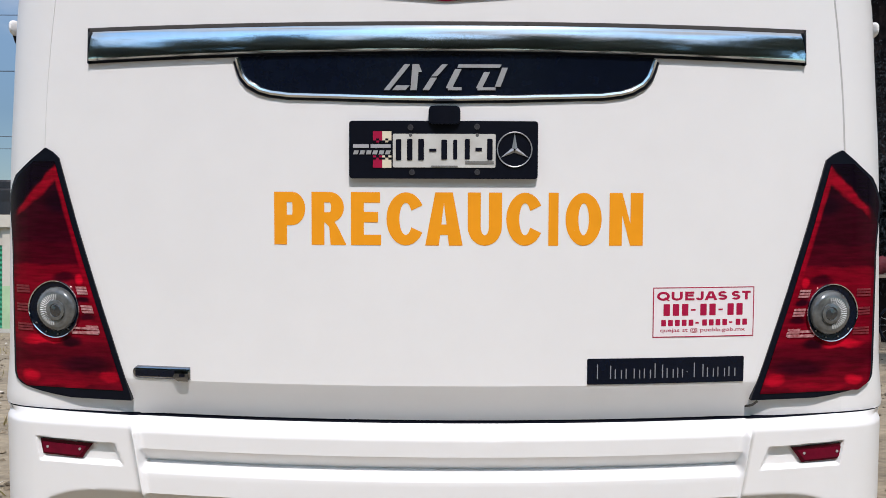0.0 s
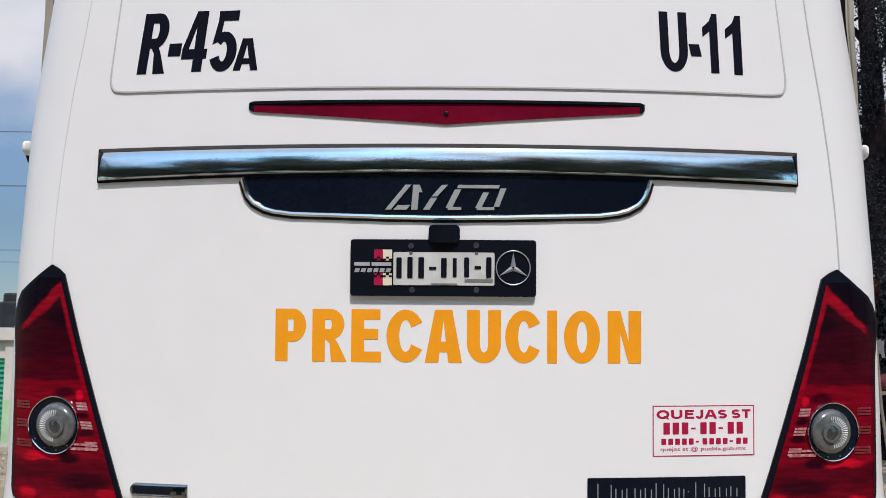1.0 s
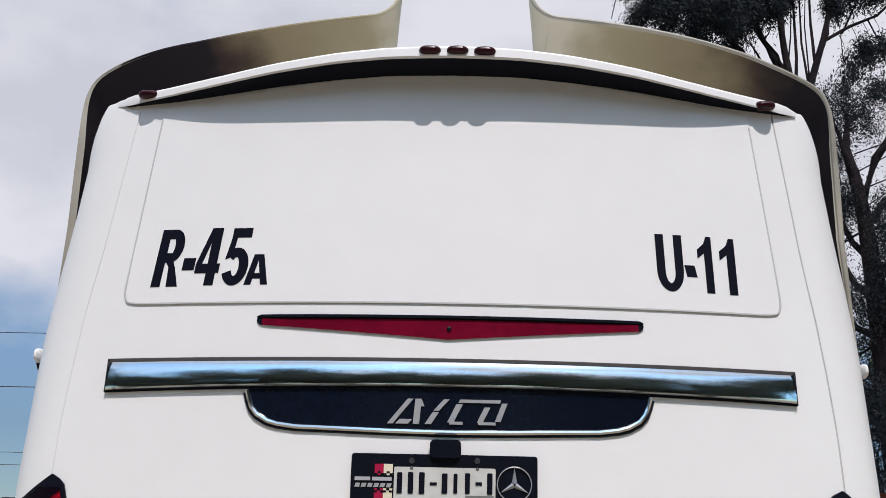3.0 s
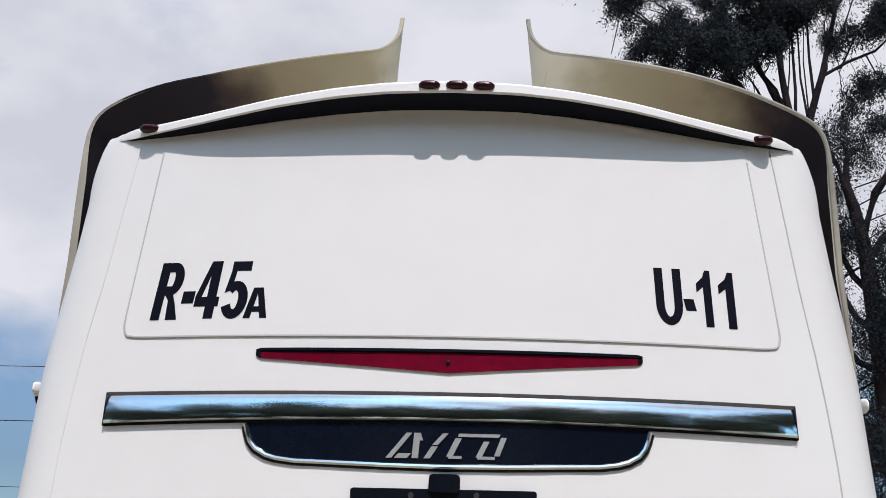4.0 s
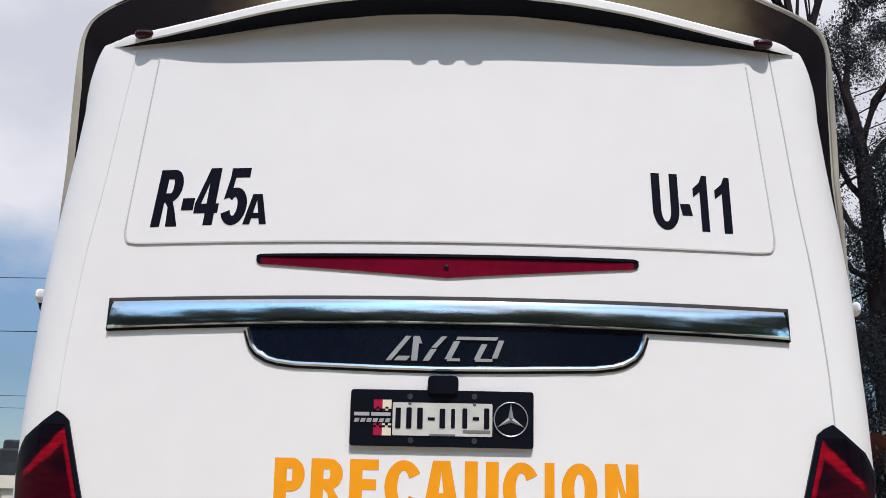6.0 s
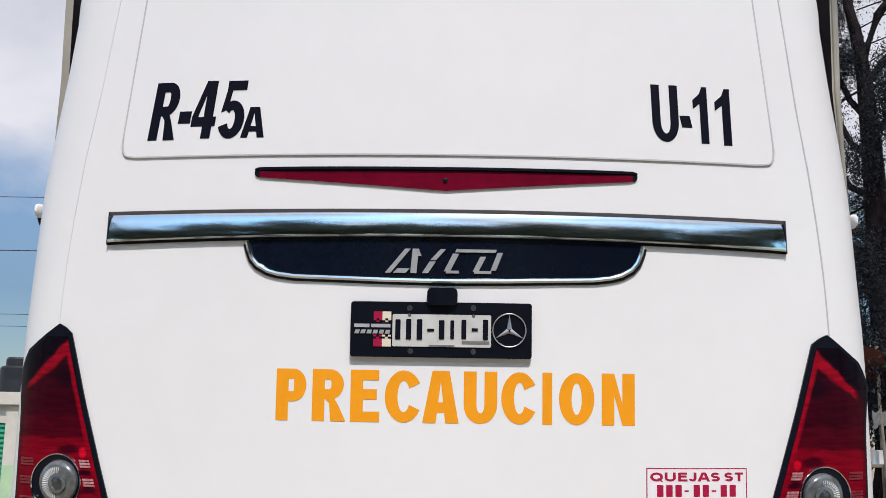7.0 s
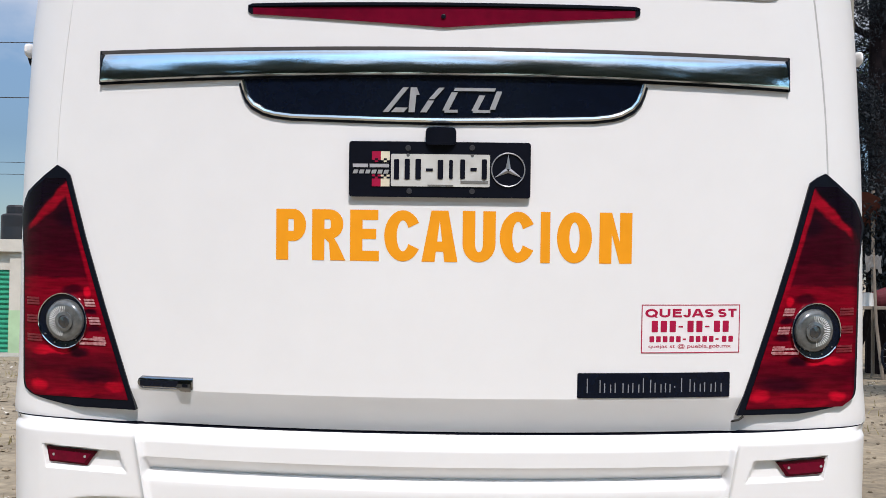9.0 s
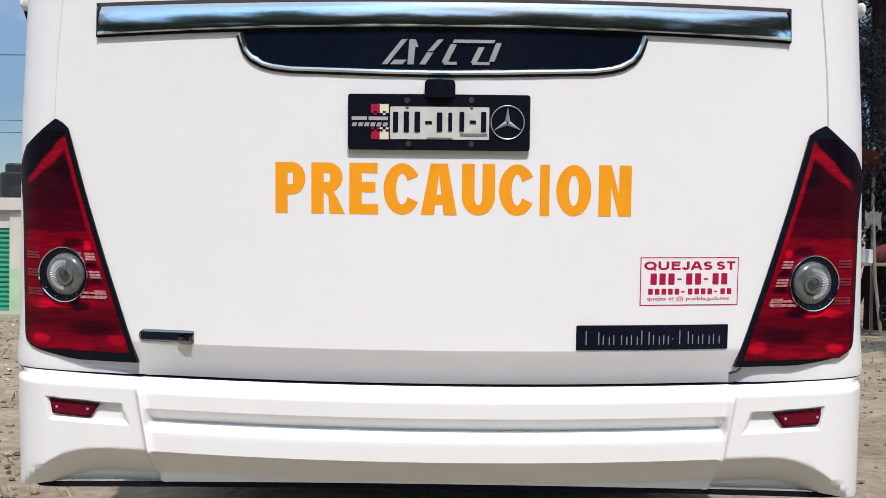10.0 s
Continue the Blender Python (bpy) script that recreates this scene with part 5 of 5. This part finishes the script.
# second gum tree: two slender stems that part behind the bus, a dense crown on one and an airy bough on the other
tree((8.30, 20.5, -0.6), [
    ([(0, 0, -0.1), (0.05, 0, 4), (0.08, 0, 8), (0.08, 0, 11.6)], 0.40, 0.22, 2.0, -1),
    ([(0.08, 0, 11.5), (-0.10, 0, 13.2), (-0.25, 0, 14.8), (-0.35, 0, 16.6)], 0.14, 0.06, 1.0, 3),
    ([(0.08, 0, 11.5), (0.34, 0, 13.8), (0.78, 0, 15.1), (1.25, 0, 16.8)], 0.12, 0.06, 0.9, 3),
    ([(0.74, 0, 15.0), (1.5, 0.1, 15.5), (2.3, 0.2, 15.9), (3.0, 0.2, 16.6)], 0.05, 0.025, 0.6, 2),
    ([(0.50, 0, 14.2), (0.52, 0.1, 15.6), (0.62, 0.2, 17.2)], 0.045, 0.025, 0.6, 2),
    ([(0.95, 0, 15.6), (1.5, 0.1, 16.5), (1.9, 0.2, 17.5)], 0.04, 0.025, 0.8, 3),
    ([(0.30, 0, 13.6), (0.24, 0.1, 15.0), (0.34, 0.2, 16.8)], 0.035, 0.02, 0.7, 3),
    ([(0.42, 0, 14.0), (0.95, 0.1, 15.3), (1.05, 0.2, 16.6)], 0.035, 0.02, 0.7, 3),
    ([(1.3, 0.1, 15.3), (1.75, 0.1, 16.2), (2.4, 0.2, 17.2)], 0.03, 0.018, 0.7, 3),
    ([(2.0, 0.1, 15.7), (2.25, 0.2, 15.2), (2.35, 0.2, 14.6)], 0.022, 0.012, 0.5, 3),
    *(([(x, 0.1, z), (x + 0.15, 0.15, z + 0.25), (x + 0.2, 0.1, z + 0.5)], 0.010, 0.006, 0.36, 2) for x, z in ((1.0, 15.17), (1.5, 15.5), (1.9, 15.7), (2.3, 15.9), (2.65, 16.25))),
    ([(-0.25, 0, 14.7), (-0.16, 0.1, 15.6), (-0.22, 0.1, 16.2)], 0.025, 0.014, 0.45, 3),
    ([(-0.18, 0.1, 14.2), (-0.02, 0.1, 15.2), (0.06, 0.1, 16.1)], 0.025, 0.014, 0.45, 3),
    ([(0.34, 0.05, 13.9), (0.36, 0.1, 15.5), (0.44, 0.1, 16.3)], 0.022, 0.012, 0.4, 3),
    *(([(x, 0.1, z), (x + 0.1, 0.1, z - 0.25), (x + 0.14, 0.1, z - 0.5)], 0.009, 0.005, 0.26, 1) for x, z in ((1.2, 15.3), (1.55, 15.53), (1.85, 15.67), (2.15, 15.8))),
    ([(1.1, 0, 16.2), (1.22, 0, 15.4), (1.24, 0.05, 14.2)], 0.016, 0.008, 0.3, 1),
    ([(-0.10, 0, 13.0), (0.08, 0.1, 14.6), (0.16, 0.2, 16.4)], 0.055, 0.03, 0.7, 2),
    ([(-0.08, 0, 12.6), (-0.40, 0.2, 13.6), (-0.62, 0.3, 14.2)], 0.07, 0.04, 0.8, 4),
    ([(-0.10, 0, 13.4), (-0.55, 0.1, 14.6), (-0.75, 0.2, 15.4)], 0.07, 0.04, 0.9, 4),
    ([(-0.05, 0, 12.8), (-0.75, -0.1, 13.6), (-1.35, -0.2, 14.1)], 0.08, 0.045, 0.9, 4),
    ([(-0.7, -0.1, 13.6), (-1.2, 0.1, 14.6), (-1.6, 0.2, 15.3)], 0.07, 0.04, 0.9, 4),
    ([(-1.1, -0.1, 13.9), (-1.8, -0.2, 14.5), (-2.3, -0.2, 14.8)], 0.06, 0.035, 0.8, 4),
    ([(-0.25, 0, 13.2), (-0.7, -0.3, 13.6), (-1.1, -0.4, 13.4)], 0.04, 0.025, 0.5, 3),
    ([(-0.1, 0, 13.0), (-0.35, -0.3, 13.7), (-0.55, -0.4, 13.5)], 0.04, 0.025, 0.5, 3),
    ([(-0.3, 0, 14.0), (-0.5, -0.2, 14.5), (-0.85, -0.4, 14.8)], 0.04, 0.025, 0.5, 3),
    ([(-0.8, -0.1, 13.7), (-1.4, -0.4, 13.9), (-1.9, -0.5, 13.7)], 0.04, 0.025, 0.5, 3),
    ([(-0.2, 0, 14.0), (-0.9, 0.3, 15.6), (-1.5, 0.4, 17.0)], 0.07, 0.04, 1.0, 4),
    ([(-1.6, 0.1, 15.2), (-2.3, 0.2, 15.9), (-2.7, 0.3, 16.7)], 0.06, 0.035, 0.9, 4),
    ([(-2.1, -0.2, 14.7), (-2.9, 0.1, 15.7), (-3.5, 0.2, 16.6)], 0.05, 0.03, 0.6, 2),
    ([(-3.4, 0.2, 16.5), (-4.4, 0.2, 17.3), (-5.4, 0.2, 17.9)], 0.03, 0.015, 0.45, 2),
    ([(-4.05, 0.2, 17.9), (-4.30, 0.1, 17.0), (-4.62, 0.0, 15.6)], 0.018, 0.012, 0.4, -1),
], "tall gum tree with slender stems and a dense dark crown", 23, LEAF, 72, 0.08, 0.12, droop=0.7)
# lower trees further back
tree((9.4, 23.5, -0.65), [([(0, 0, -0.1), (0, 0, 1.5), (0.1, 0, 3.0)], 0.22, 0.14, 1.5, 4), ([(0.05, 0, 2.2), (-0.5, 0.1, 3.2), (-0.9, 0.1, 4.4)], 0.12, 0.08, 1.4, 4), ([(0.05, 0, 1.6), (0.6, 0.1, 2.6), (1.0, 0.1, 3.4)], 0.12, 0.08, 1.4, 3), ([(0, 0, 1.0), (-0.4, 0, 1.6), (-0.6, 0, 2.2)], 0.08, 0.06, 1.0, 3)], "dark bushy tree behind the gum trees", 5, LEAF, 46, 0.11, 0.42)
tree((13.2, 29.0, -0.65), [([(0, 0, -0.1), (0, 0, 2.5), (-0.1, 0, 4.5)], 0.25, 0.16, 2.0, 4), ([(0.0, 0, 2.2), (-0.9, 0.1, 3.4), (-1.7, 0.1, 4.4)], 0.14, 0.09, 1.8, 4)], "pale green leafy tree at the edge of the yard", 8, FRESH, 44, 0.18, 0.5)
# added dark shrub, stands in for the deep shade behind the stall
tree((7.6, 18.6, -0.62), [([(0, 0, -0.1), (0, 0, 0.5), (0.05, 0, 1.0)], 0.16, 0.10, 0.9, 4), ([(0, 0, 0.3), (-0.35, 0.1, 0.8), (-0.5, 0.1, 1.5)], 0.09, 0.06, 0.9, 4), ([(0, 0, 0.2), (0.4, 0.1, 0.8), (0.6, 0.1, 1.4)], 0.09, 0.06, 0.9, 3)], "dark low shrub added to stand for the shade behind the stall", 17, LEAF, 44, 0.10, 0.30)
shrub = bpy.data.objects["tree.004"]
# trees out of sight, that shade the yard and stand in the chrome's reflection
shade = tree((14.5, 1.0, -0.05), [([(0, 0, -0.1), (0, 0, 2.0), (0.1, 0, 3.6)], 0.25, 0.16, 1.9, 4), ([(0.05, 0, 2.6), (-1.0, 0.1, 3.8), (-1.9, 0.1, 4.6)], 0.14, 0.09, 1.7, 4), ([(0.05, 0, 2.4), (0.9, 0.4, 3.4), (1.5, 0.7, 4.2)], 0.13, 0.08, 1.5, 4)], "leafy tree beside the yard", 31, YARD, 24, 0.34, 0.6)
for x, y, turn, tall in ((-10.5, -9.0, 40, 0.62), (-6.0, -10.0, 130, 0.62), (-1.6, -10.5, 220, 0.62), (2.6, -10.0, 300, 0.62), (6.8, -9.6, 75, 0.62), (11.5, -7.5, 10, 0.85), (-15, -6, 170, 0.9), (16, -4, 20, 0.9), (15.5, 9.5, 200, 0.95), (7.5, 4.2, 250, 0.5), (10.0, 8.4, 140, 0.7), (-8, -17, 15, 1.1), (-1, -18, 60, 1.0), (6.5, -17.5, 95, 1.1)):
    copy_thing(shade, pose(x, y, -0.1, 0, 0, turn) @ Matrix.Scale(tall, 4))
copy_thing(shrub, pose(7.3, 15.9, -0.55, 0, 0, 120) @ Matrix.Scale(0.95, 4))
hedge = tree((-13.0, -13.5, -0.1), [([(0, 0, -0.1), (0, 0, 0.5), (0.05, 0, 1.0)], 0.16, 0.10, 0.9, 4), ([(0, 0, 0.3), (-0.35, 0.1, 0.8), (-0.5, 0.1, 1.5)], 0.09, 0.06, 0.9, 4), ([(0, 0, 0.2), (0.4, 0.1, 0.8), (0.6, 0.1, 1.4)], 0.09, 0.06, 0.9, 3)], "dark low bushy shrub at the edge of the yard", 18, YARD, 26, 0.24, 0.34)
for k in range(1, 9):
    copy_thing(hedge, pose(-13 + 3.2 * k, -13.5 - 0.8 * (k % 3), -0.1, 0, 0, 70 * k) @ Matrix.Scale(1.05 + 0.12 * (k % 3), 4))

# ---- low building ----
CREAM_WALL = material("cream_wall", (0.53, 0.49, 0.42), 0.85, vary=0.1, grain=5, stain=0.8, bump=0.2, bump_scale=20)
DADO = material("green_dado", (0.36, 0.50, 0.30), 0.8, vary=0.12, grain=5, stain=1.0)
SHUTTER = material("green_shutter", (0.02, 0.30, 0.17), 0.45, vary=0.15, grain=6, stain=1.0)
CONCRETE = material("concrete", (0.40, 0.38, 0.34), 0.9, vary=0.15, grain=6, stain=0.8, bump=0.3, bump_scale=20)
BY, BZ = 19.2, -0.68
house = thing("low_building", "single-storey cream building with a green roller shutter", "building", (-12, 22, BZ))


def house_part(name, bm, mat, parent=None, label=""):
    ob = part(name, bm, mat, parent or house, label)
    if parent is None:
        ob.matrix_basis = Matrix.Translation((12, -22, -BZ))
    return ob


house_part("wall", box(-9.66, -7.2, BY + 0.02, BY + 0.25, BZ - 0.1, 1.6), CREAM_WALL)
house_part("wall", box(-17, -12.2, BY + 0.02, BY + 0.25, BZ - 0.1, 1.6), CREAM_WALL)
house_part("wall", box(-12.2, -9.66, BY + 0.02, BY + 0.25, 1.15, 1.6), CREAM_WALL)
house_part("side_wall", box(-7.45, -7.2, BY + 0.25, BY + 5, BZ - 0.1, 1.6), CREAM_WALL)
house_part("side_wall", box(-17, -16.75, BY + 0.25, BY + 5, BZ - 0.1, 1.6), CREAM_WALL)
house_part("back_wall", box(-17, -7.2, BY + 5, BY + 5.25, BZ - 0.1, 1.6), CREAM_WALL)
house_part("pilaster", box(-9.66, -9.28, BY - 0.05, BY + 0.02, BZ, 1.53, 0.008), CREAM_WALL)
house_part("pilaster", box(-12.58, -12.2, BY - 0.05, BY + 0.02, BZ, 1.53, 0.008), CREAM_WALL)
house_part("dado", box(-9.655, -9.275, BY - 0.056, BY - 0.048, BZ, 0.27), DADO, label="faded green paint at the foot")
house_part("dado", box(-9.27, -7.2, BY + 0.012, BY + 0.021, BZ, 0.27), DADO)
house_part("cornice", box(-17.1, -7.1, BY - 0.16, BY + 5.3, 1.53, 1.81, 0.015), CREAM_WALL, label="pale flat roof edge")
house_part("step", box(-17, -7.2, BY - 0.9, BY + 0.02, BZ - 0.15, BZ + 0.03, 0.01), CONCRETE)
shutter = house_part("roller_shutter", box(-12.2, -9.66, BY + 0.09, BY + 0.11, BZ, 1.15), SHUTTER, label="green steel roller shutter, closed")
slat_bm = box(-12.2, -9.66, BY + 0.03, BY + 0.10, 0, 0.098)
bmesh.ops.bevel(slat_bm, geom=[e for e in slat_bm.edges if abs((e.verts[0].co - e.verts[1].co).x) > 1], offset=0.034, segments=3, affect="EDGES")
slat = part("slat", slat_bm, SHUTTER, shutter)
slat.location = (0, 0, BZ)
for k in range(1, 17):
    more = slat.copy()
    scene.collection.objects.link(more)
    more.location = (0, 0, BZ + 0.107 * k)

tank = thing("water_tank", "black plastic water tank with a screw lid on a roof", "water tank", (-9.90, 20.2, 1.81))
PLASTIC = material("tank_plastic", (0.006, 0.006, 0.009), 0.5, vary=0.2)
prof = [(0.02, 0.0), (0.29, 0.0), (0.31, 0.03), (0.31, 0.28), (0.308, 0.30), (0.31, 0.32), (0.31, 0.56), (0.28, 0.60), (0.2, 0.62), (0.02, 0.62)]
part("body", sheet([[Vector((1.32 * r * math.cos(a), 1.32 * r * math.sin(a), z)) for a in (2 * math.pi * k / 28 for k in range(28))] for r, z in prof], True), PLASTIC, tank, "", True)
prof = [(0.30, 0.60), (0.30, 0.76), (0.27, 0.80), (0.02, 0.81)]
part("lid", sheet([[Vector((r * math.cos(a), r * math.sin(a), z)) for a in (2 * math.pi * k / 20 for k in range(20))] for r, z in prof], True), PLASTIC, tank)
rail = thing("roof_railing", "thin pale metal railing on a flat roof", "railing", (-11.0, 20.2, 1.81))
for z in (0.22, 0.48):
    part("bar", tube([(-1.2, 0, z), (0.62, 0, z)], 0.018, 6), SILVER, rail)
for x in (-1.15, -0.3, 0.58):
    part("post", tube([(x, 0, 0), (x, 0, 0.5)], 0.02, 6), SILVER, rail)

# ---- overhead wires ----
WIRE = material("wire_black", (0.02, 0.02, 0.02), 0.7)
for y, z, sag, thick in ((22.0, 6.75, 0.25, 0.010), (22.0, 5.385, 0.25, 0.012), (22.3, 3.82, 0.2, 0.008), (22.3, 3.52, 0.2, 0.007)):
    pts = [(x, y, z + sag * ((x + 11) / 30) ** 2) for x in steps(-48, 46, 24)]
    tagged(part("overhead_wire", tube(pts, thick, 5), WIRE, smooth=True), "thin dark overhead wire across the sky", "wire", group="overhead wires")

# ---- market corner beyond the bus ----
WOOD = material("weathered_wood", (0.24, 0.20, 0.16), 0.85, vary=0.2, grain=12, stain=2)
CLOTH = material("pale_cloth", (0.20, 0.195, 0.19), 0.9, vary=0.15, grain=12, stain=3)
TARP = material("orange_tarp", (0.17, 0.045, 0.028), 0.7, vary=0.2, grain=10, stain=3)
stall = thing("market_stall", "rough wooden stall with a pale cloth and a leaning post", "stall", (6.9, 14.0, -0.42))
part("tabletop", box(-1.0, 0.7, -0.4, 0.4, 1.12, 1.17, 0.006), WOOD, stall)
for x, y in ((-0.95, -0.35), (0.62, -0.35), (-0.95, 0.35), (0.62, 0.35)):
    part("leg", box(x, x + 0.05, y, y + 0.05, 0, 1.12), WOOD, stall)
part("post", tube([(-0.02, -0.46, 0.0), (-0.12, -0.44, 0.9), (-0.17, -0.44, 2.04)], [0.03, 0.026, 0.022], 7), WOOD, stall, "pale leaning post")
rows = []
for k in range(7):
    rows.append([Vector((-0.30 + 0.032 * i, -0.45 + 0.02 * math.sin(3 * i + k), 2.02 - 0.03 * k - 0.05 * abs(math.sin(1.1 * i)) - 0.014 * abs(i - 4) * k / 3)) for i in range(9)])
part("cloth", sheet(rows), CLOTH, stall, "pale draped cloth", True)
awning = thing("awning", "small faded orange tarp tied up as an awning", "awning", (6.75, 14.6, -0.45))
rows = [[Vector((-1.2 + 0.2 * i + 0.05 * k, -0.3 + 0.12 * k, 3.45 - 0.055 * i * (1 + 0.12 * k) - 0.06 * k + 0.03 * math.sin(2 * i + k))) for i in range(9)] for k in range(6)]
part("sheet", sheet(rows), TARP, awning, "", True)
for x in (-1.15, 0.4):
    part("pole", tube([(x, 0, 0), (x, 0, 3.15)], 0.03, 7), WOOD, awning)
bag = bmesh.new()
bmesh.ops.create_uvsphere(bag, u_segments=14, v_segments=10, radius=0.2)
for v in bag.verts:
    v.co = Vector((v.co.x * 0.9, v.co.y * 0.6, v.co.z * 0.9 * (1 - 0.25 * (v.co.z > 0)) + 0.02 * math.sin(20 * v.co.x)))
tagged(part("bag", bag, material("red_cloth", (0.12, 0.010, 0.02), 0.8, vary=0.2, grain=12), spot=pose(7.02, 13.9, 0.91)), "dark red cloth bag on a wooden stall", "bag")
bucket = sheet([[Vector((r * math.cos(a), r * math.sin(a), z)) for a in (2 * math.pi * k / 18 for k in range(18))] for r, z in ((0.02, 0.0), (0.13, 0.0), (0.16, 0.30), (0.165, 0.31), (0.15, 0.30), (0.13, 0.05))], True)
tagged(part("bucket", bucket, material("white_plastic", (0.75, 0.75, 0.74), 0.5), spot=pose(6.76, 13.85, 0.75) @ Matrix.Scale(0.7, 4), smooth=True), "white plastic bucket on a wooden stall", "bucket")
bike = thing("bicycle", "dark bicycle leaning on its stand on the dirt", "bicycle", (7.55, 13.2, -0.36))
for x in (-0.5, 0.5):
    ring = [(x + 0.33 * math.cos(a), 0.02 * math.sin(a), 0.34 + 0.33 * math.sin(a)) for a in (2 * math.pi * k / 24 for k in range(25))]
    w = part("wheel", tube(ring, 0.022, 6, False), BLACK, bike)
    for k in range(8):
        a = math.pi * k / 8
        part("spoke", tube([(x + 0.32 * math.cos(a), 0, 0.34 + 0.32 * math.sin(a)), (x - 0.32 * math.cos(a), 0, 0.34 - 0.32 * math.sin(a))], 0.003, 4), SILVER, w)
for name, pts in (("frame_tube", [(-0.5, 0, 0.34), (-0.12, 0, 0.32), (0.32, 0, 0.78)]), ("frame_tube", [(-0.5, 0, 0.34), (-0.22, 0, 0.80), (-0.12, 0, 0.32)]), ("frame_tube", [(-0.2, 0, 0.76), (0.31, 0, 0.80)]), ("fork", [(0.5, 0, 0.34), (0.34, 0, 0.80), (0.32, 0, 0.92)]), ("handlebar", [(0.25, -0.26, 0.95), (0.34, 0, 0.97), (0.25, 0.26, 0.95)])):
    part(name, tube(pts, 0.018, 6), material("dark_red_enamel", (0.10, 0.015, 0.02), 0.3), bike)
part("saddle", tube([(-0.36, 0, 0.85), (-0.2, 0, 0.87), (-0.06, 0, 0.86)], [0.07, 0.06, 0.02], 8), BLACK, bike)

# ---- litter and stones on the dirt ----
rnd = random.Random(4)
bm = bmesh.new()
for k in range(800):
    side = -1 if k % 5 < 3 else 1
    y = rnd.uniform(0.5, 17)
    x = side * max(1.35, (y + 2.8) * 0.436 * rnd.uniform(0.78, 1.06))
    r = rnd.uniform(0.006, 0.022) * (1 if rnd.random() < 0.93 else 1.9)
    z = level(x, y)
    c = Vector((x, y, z + r * 0.25))
    top = [bm.verts.new(c + Vector((r * rnd.uniform(0.7, 1.3) * math.cos(a), r * rnd.uniform(0.7, 1.3) * math.sin(a), rnd.uniform(-0.1, 0.1) * r))) for a in (k * 1.05 for k in range(6))]
    crown = [bm.verts.new(c + (v.co - c) * rnd.uniform(0.45, 0.75) + Vector((0, 0, r * rnd.uniform(0.25, 0.55)))) for v in top]
    low = bm.verts.new(c - Vector((0, 0, r * 0.5)))
    bm.faces.new(crown)
    for i in range(6):
        bm.faces.new((top[i], top[(i + 1) % 6], crown[(i + 1) % 6], crown[i])), bm.faces.new((top[(i + 1) % 6], top[i], low))
tagged(part("stones", bm, leaf_material("stone", (0.09, 0.072, 0.05), (0.30, 0.25, 0.18))), "small stones strewn over the dirt", "stones", kind="stuff")
bm = bmesh.new()
for k in range(70):
    side = -1 if k % 3 else 1
    y = rnd.uniform(1.5, 15)
    x = side * max(1.4, (y + 2.8) * 0.436 * rnd.uniform(0.8, 1.05))
    r, a = rnd.uniform(0.015, 0.04), rnd.uniform(0, 6)
    c = Vector((x, y, level(x, y) + 0.012))
    u, v = Vector((math.cos(a), math.sin(a), 0.1)) * r, Vector((-math.sin(a), math.cos(a), 0.15)) * r * 0.6
    q = [bm.verts.new(c + s * u + w * v + Vector((0, 0, rnd.uniform(0, 0.02)))) for s, w in ((-1, -1), (0, -1), (1, -1), (1, 1), (0, 1), (-1, 1))]
    bm.faces.new((q[0], q[1], q[4], q[5])), bm.faces.new((q[1], q[2], q[3], q[4]))
tagged(part("litter", bm, leaf_material("litter_paper", (0.22, 0.19, 0.14), (0.55, 0.52, 0.46))), "scraps of pale paper and plastic on the dirt", "litter", kind="stuff")
bm = bmesh.new()
for k in range(1300):
    side = -1 if k % 5 < 3 else 1
    y = rnd.uniform(1.5, 17)
    x = side * max(1.4, (y + 2.8) * 0.436 * rnd.uniform(0.78, 1.06))
    if noise.noise((x * 0.7, y * 0.7, 3)) < 0.08:
        continue
    c = Vector((x, y, level(x, y)))
    a, h = rnd.uniform(0, 6), rnd.uniform(0.03, 0.09)
    q = [bm.verts.new(c + Vector((0.006 * math.cos(a), 0.006 * math.sin(a), 0))), bm.verts.new(c - Vector((0.006 * math.cos(a), 0.006 * math.sin(a), 0))), bm.verts.new(c + Vector((rnd.uniform(-0.05, 0.05), rnd.uniform(-0.05, 0.05), h)))]
    bm.faces.new(q)
tagged(part("dry_grass", bm, leaf_material("dry_grass", (0.22, 0.18, 0.08), (0.36, 0.31, 0.16))), "sparse dry grass blades on the dirt", "grass", kind="stuff")
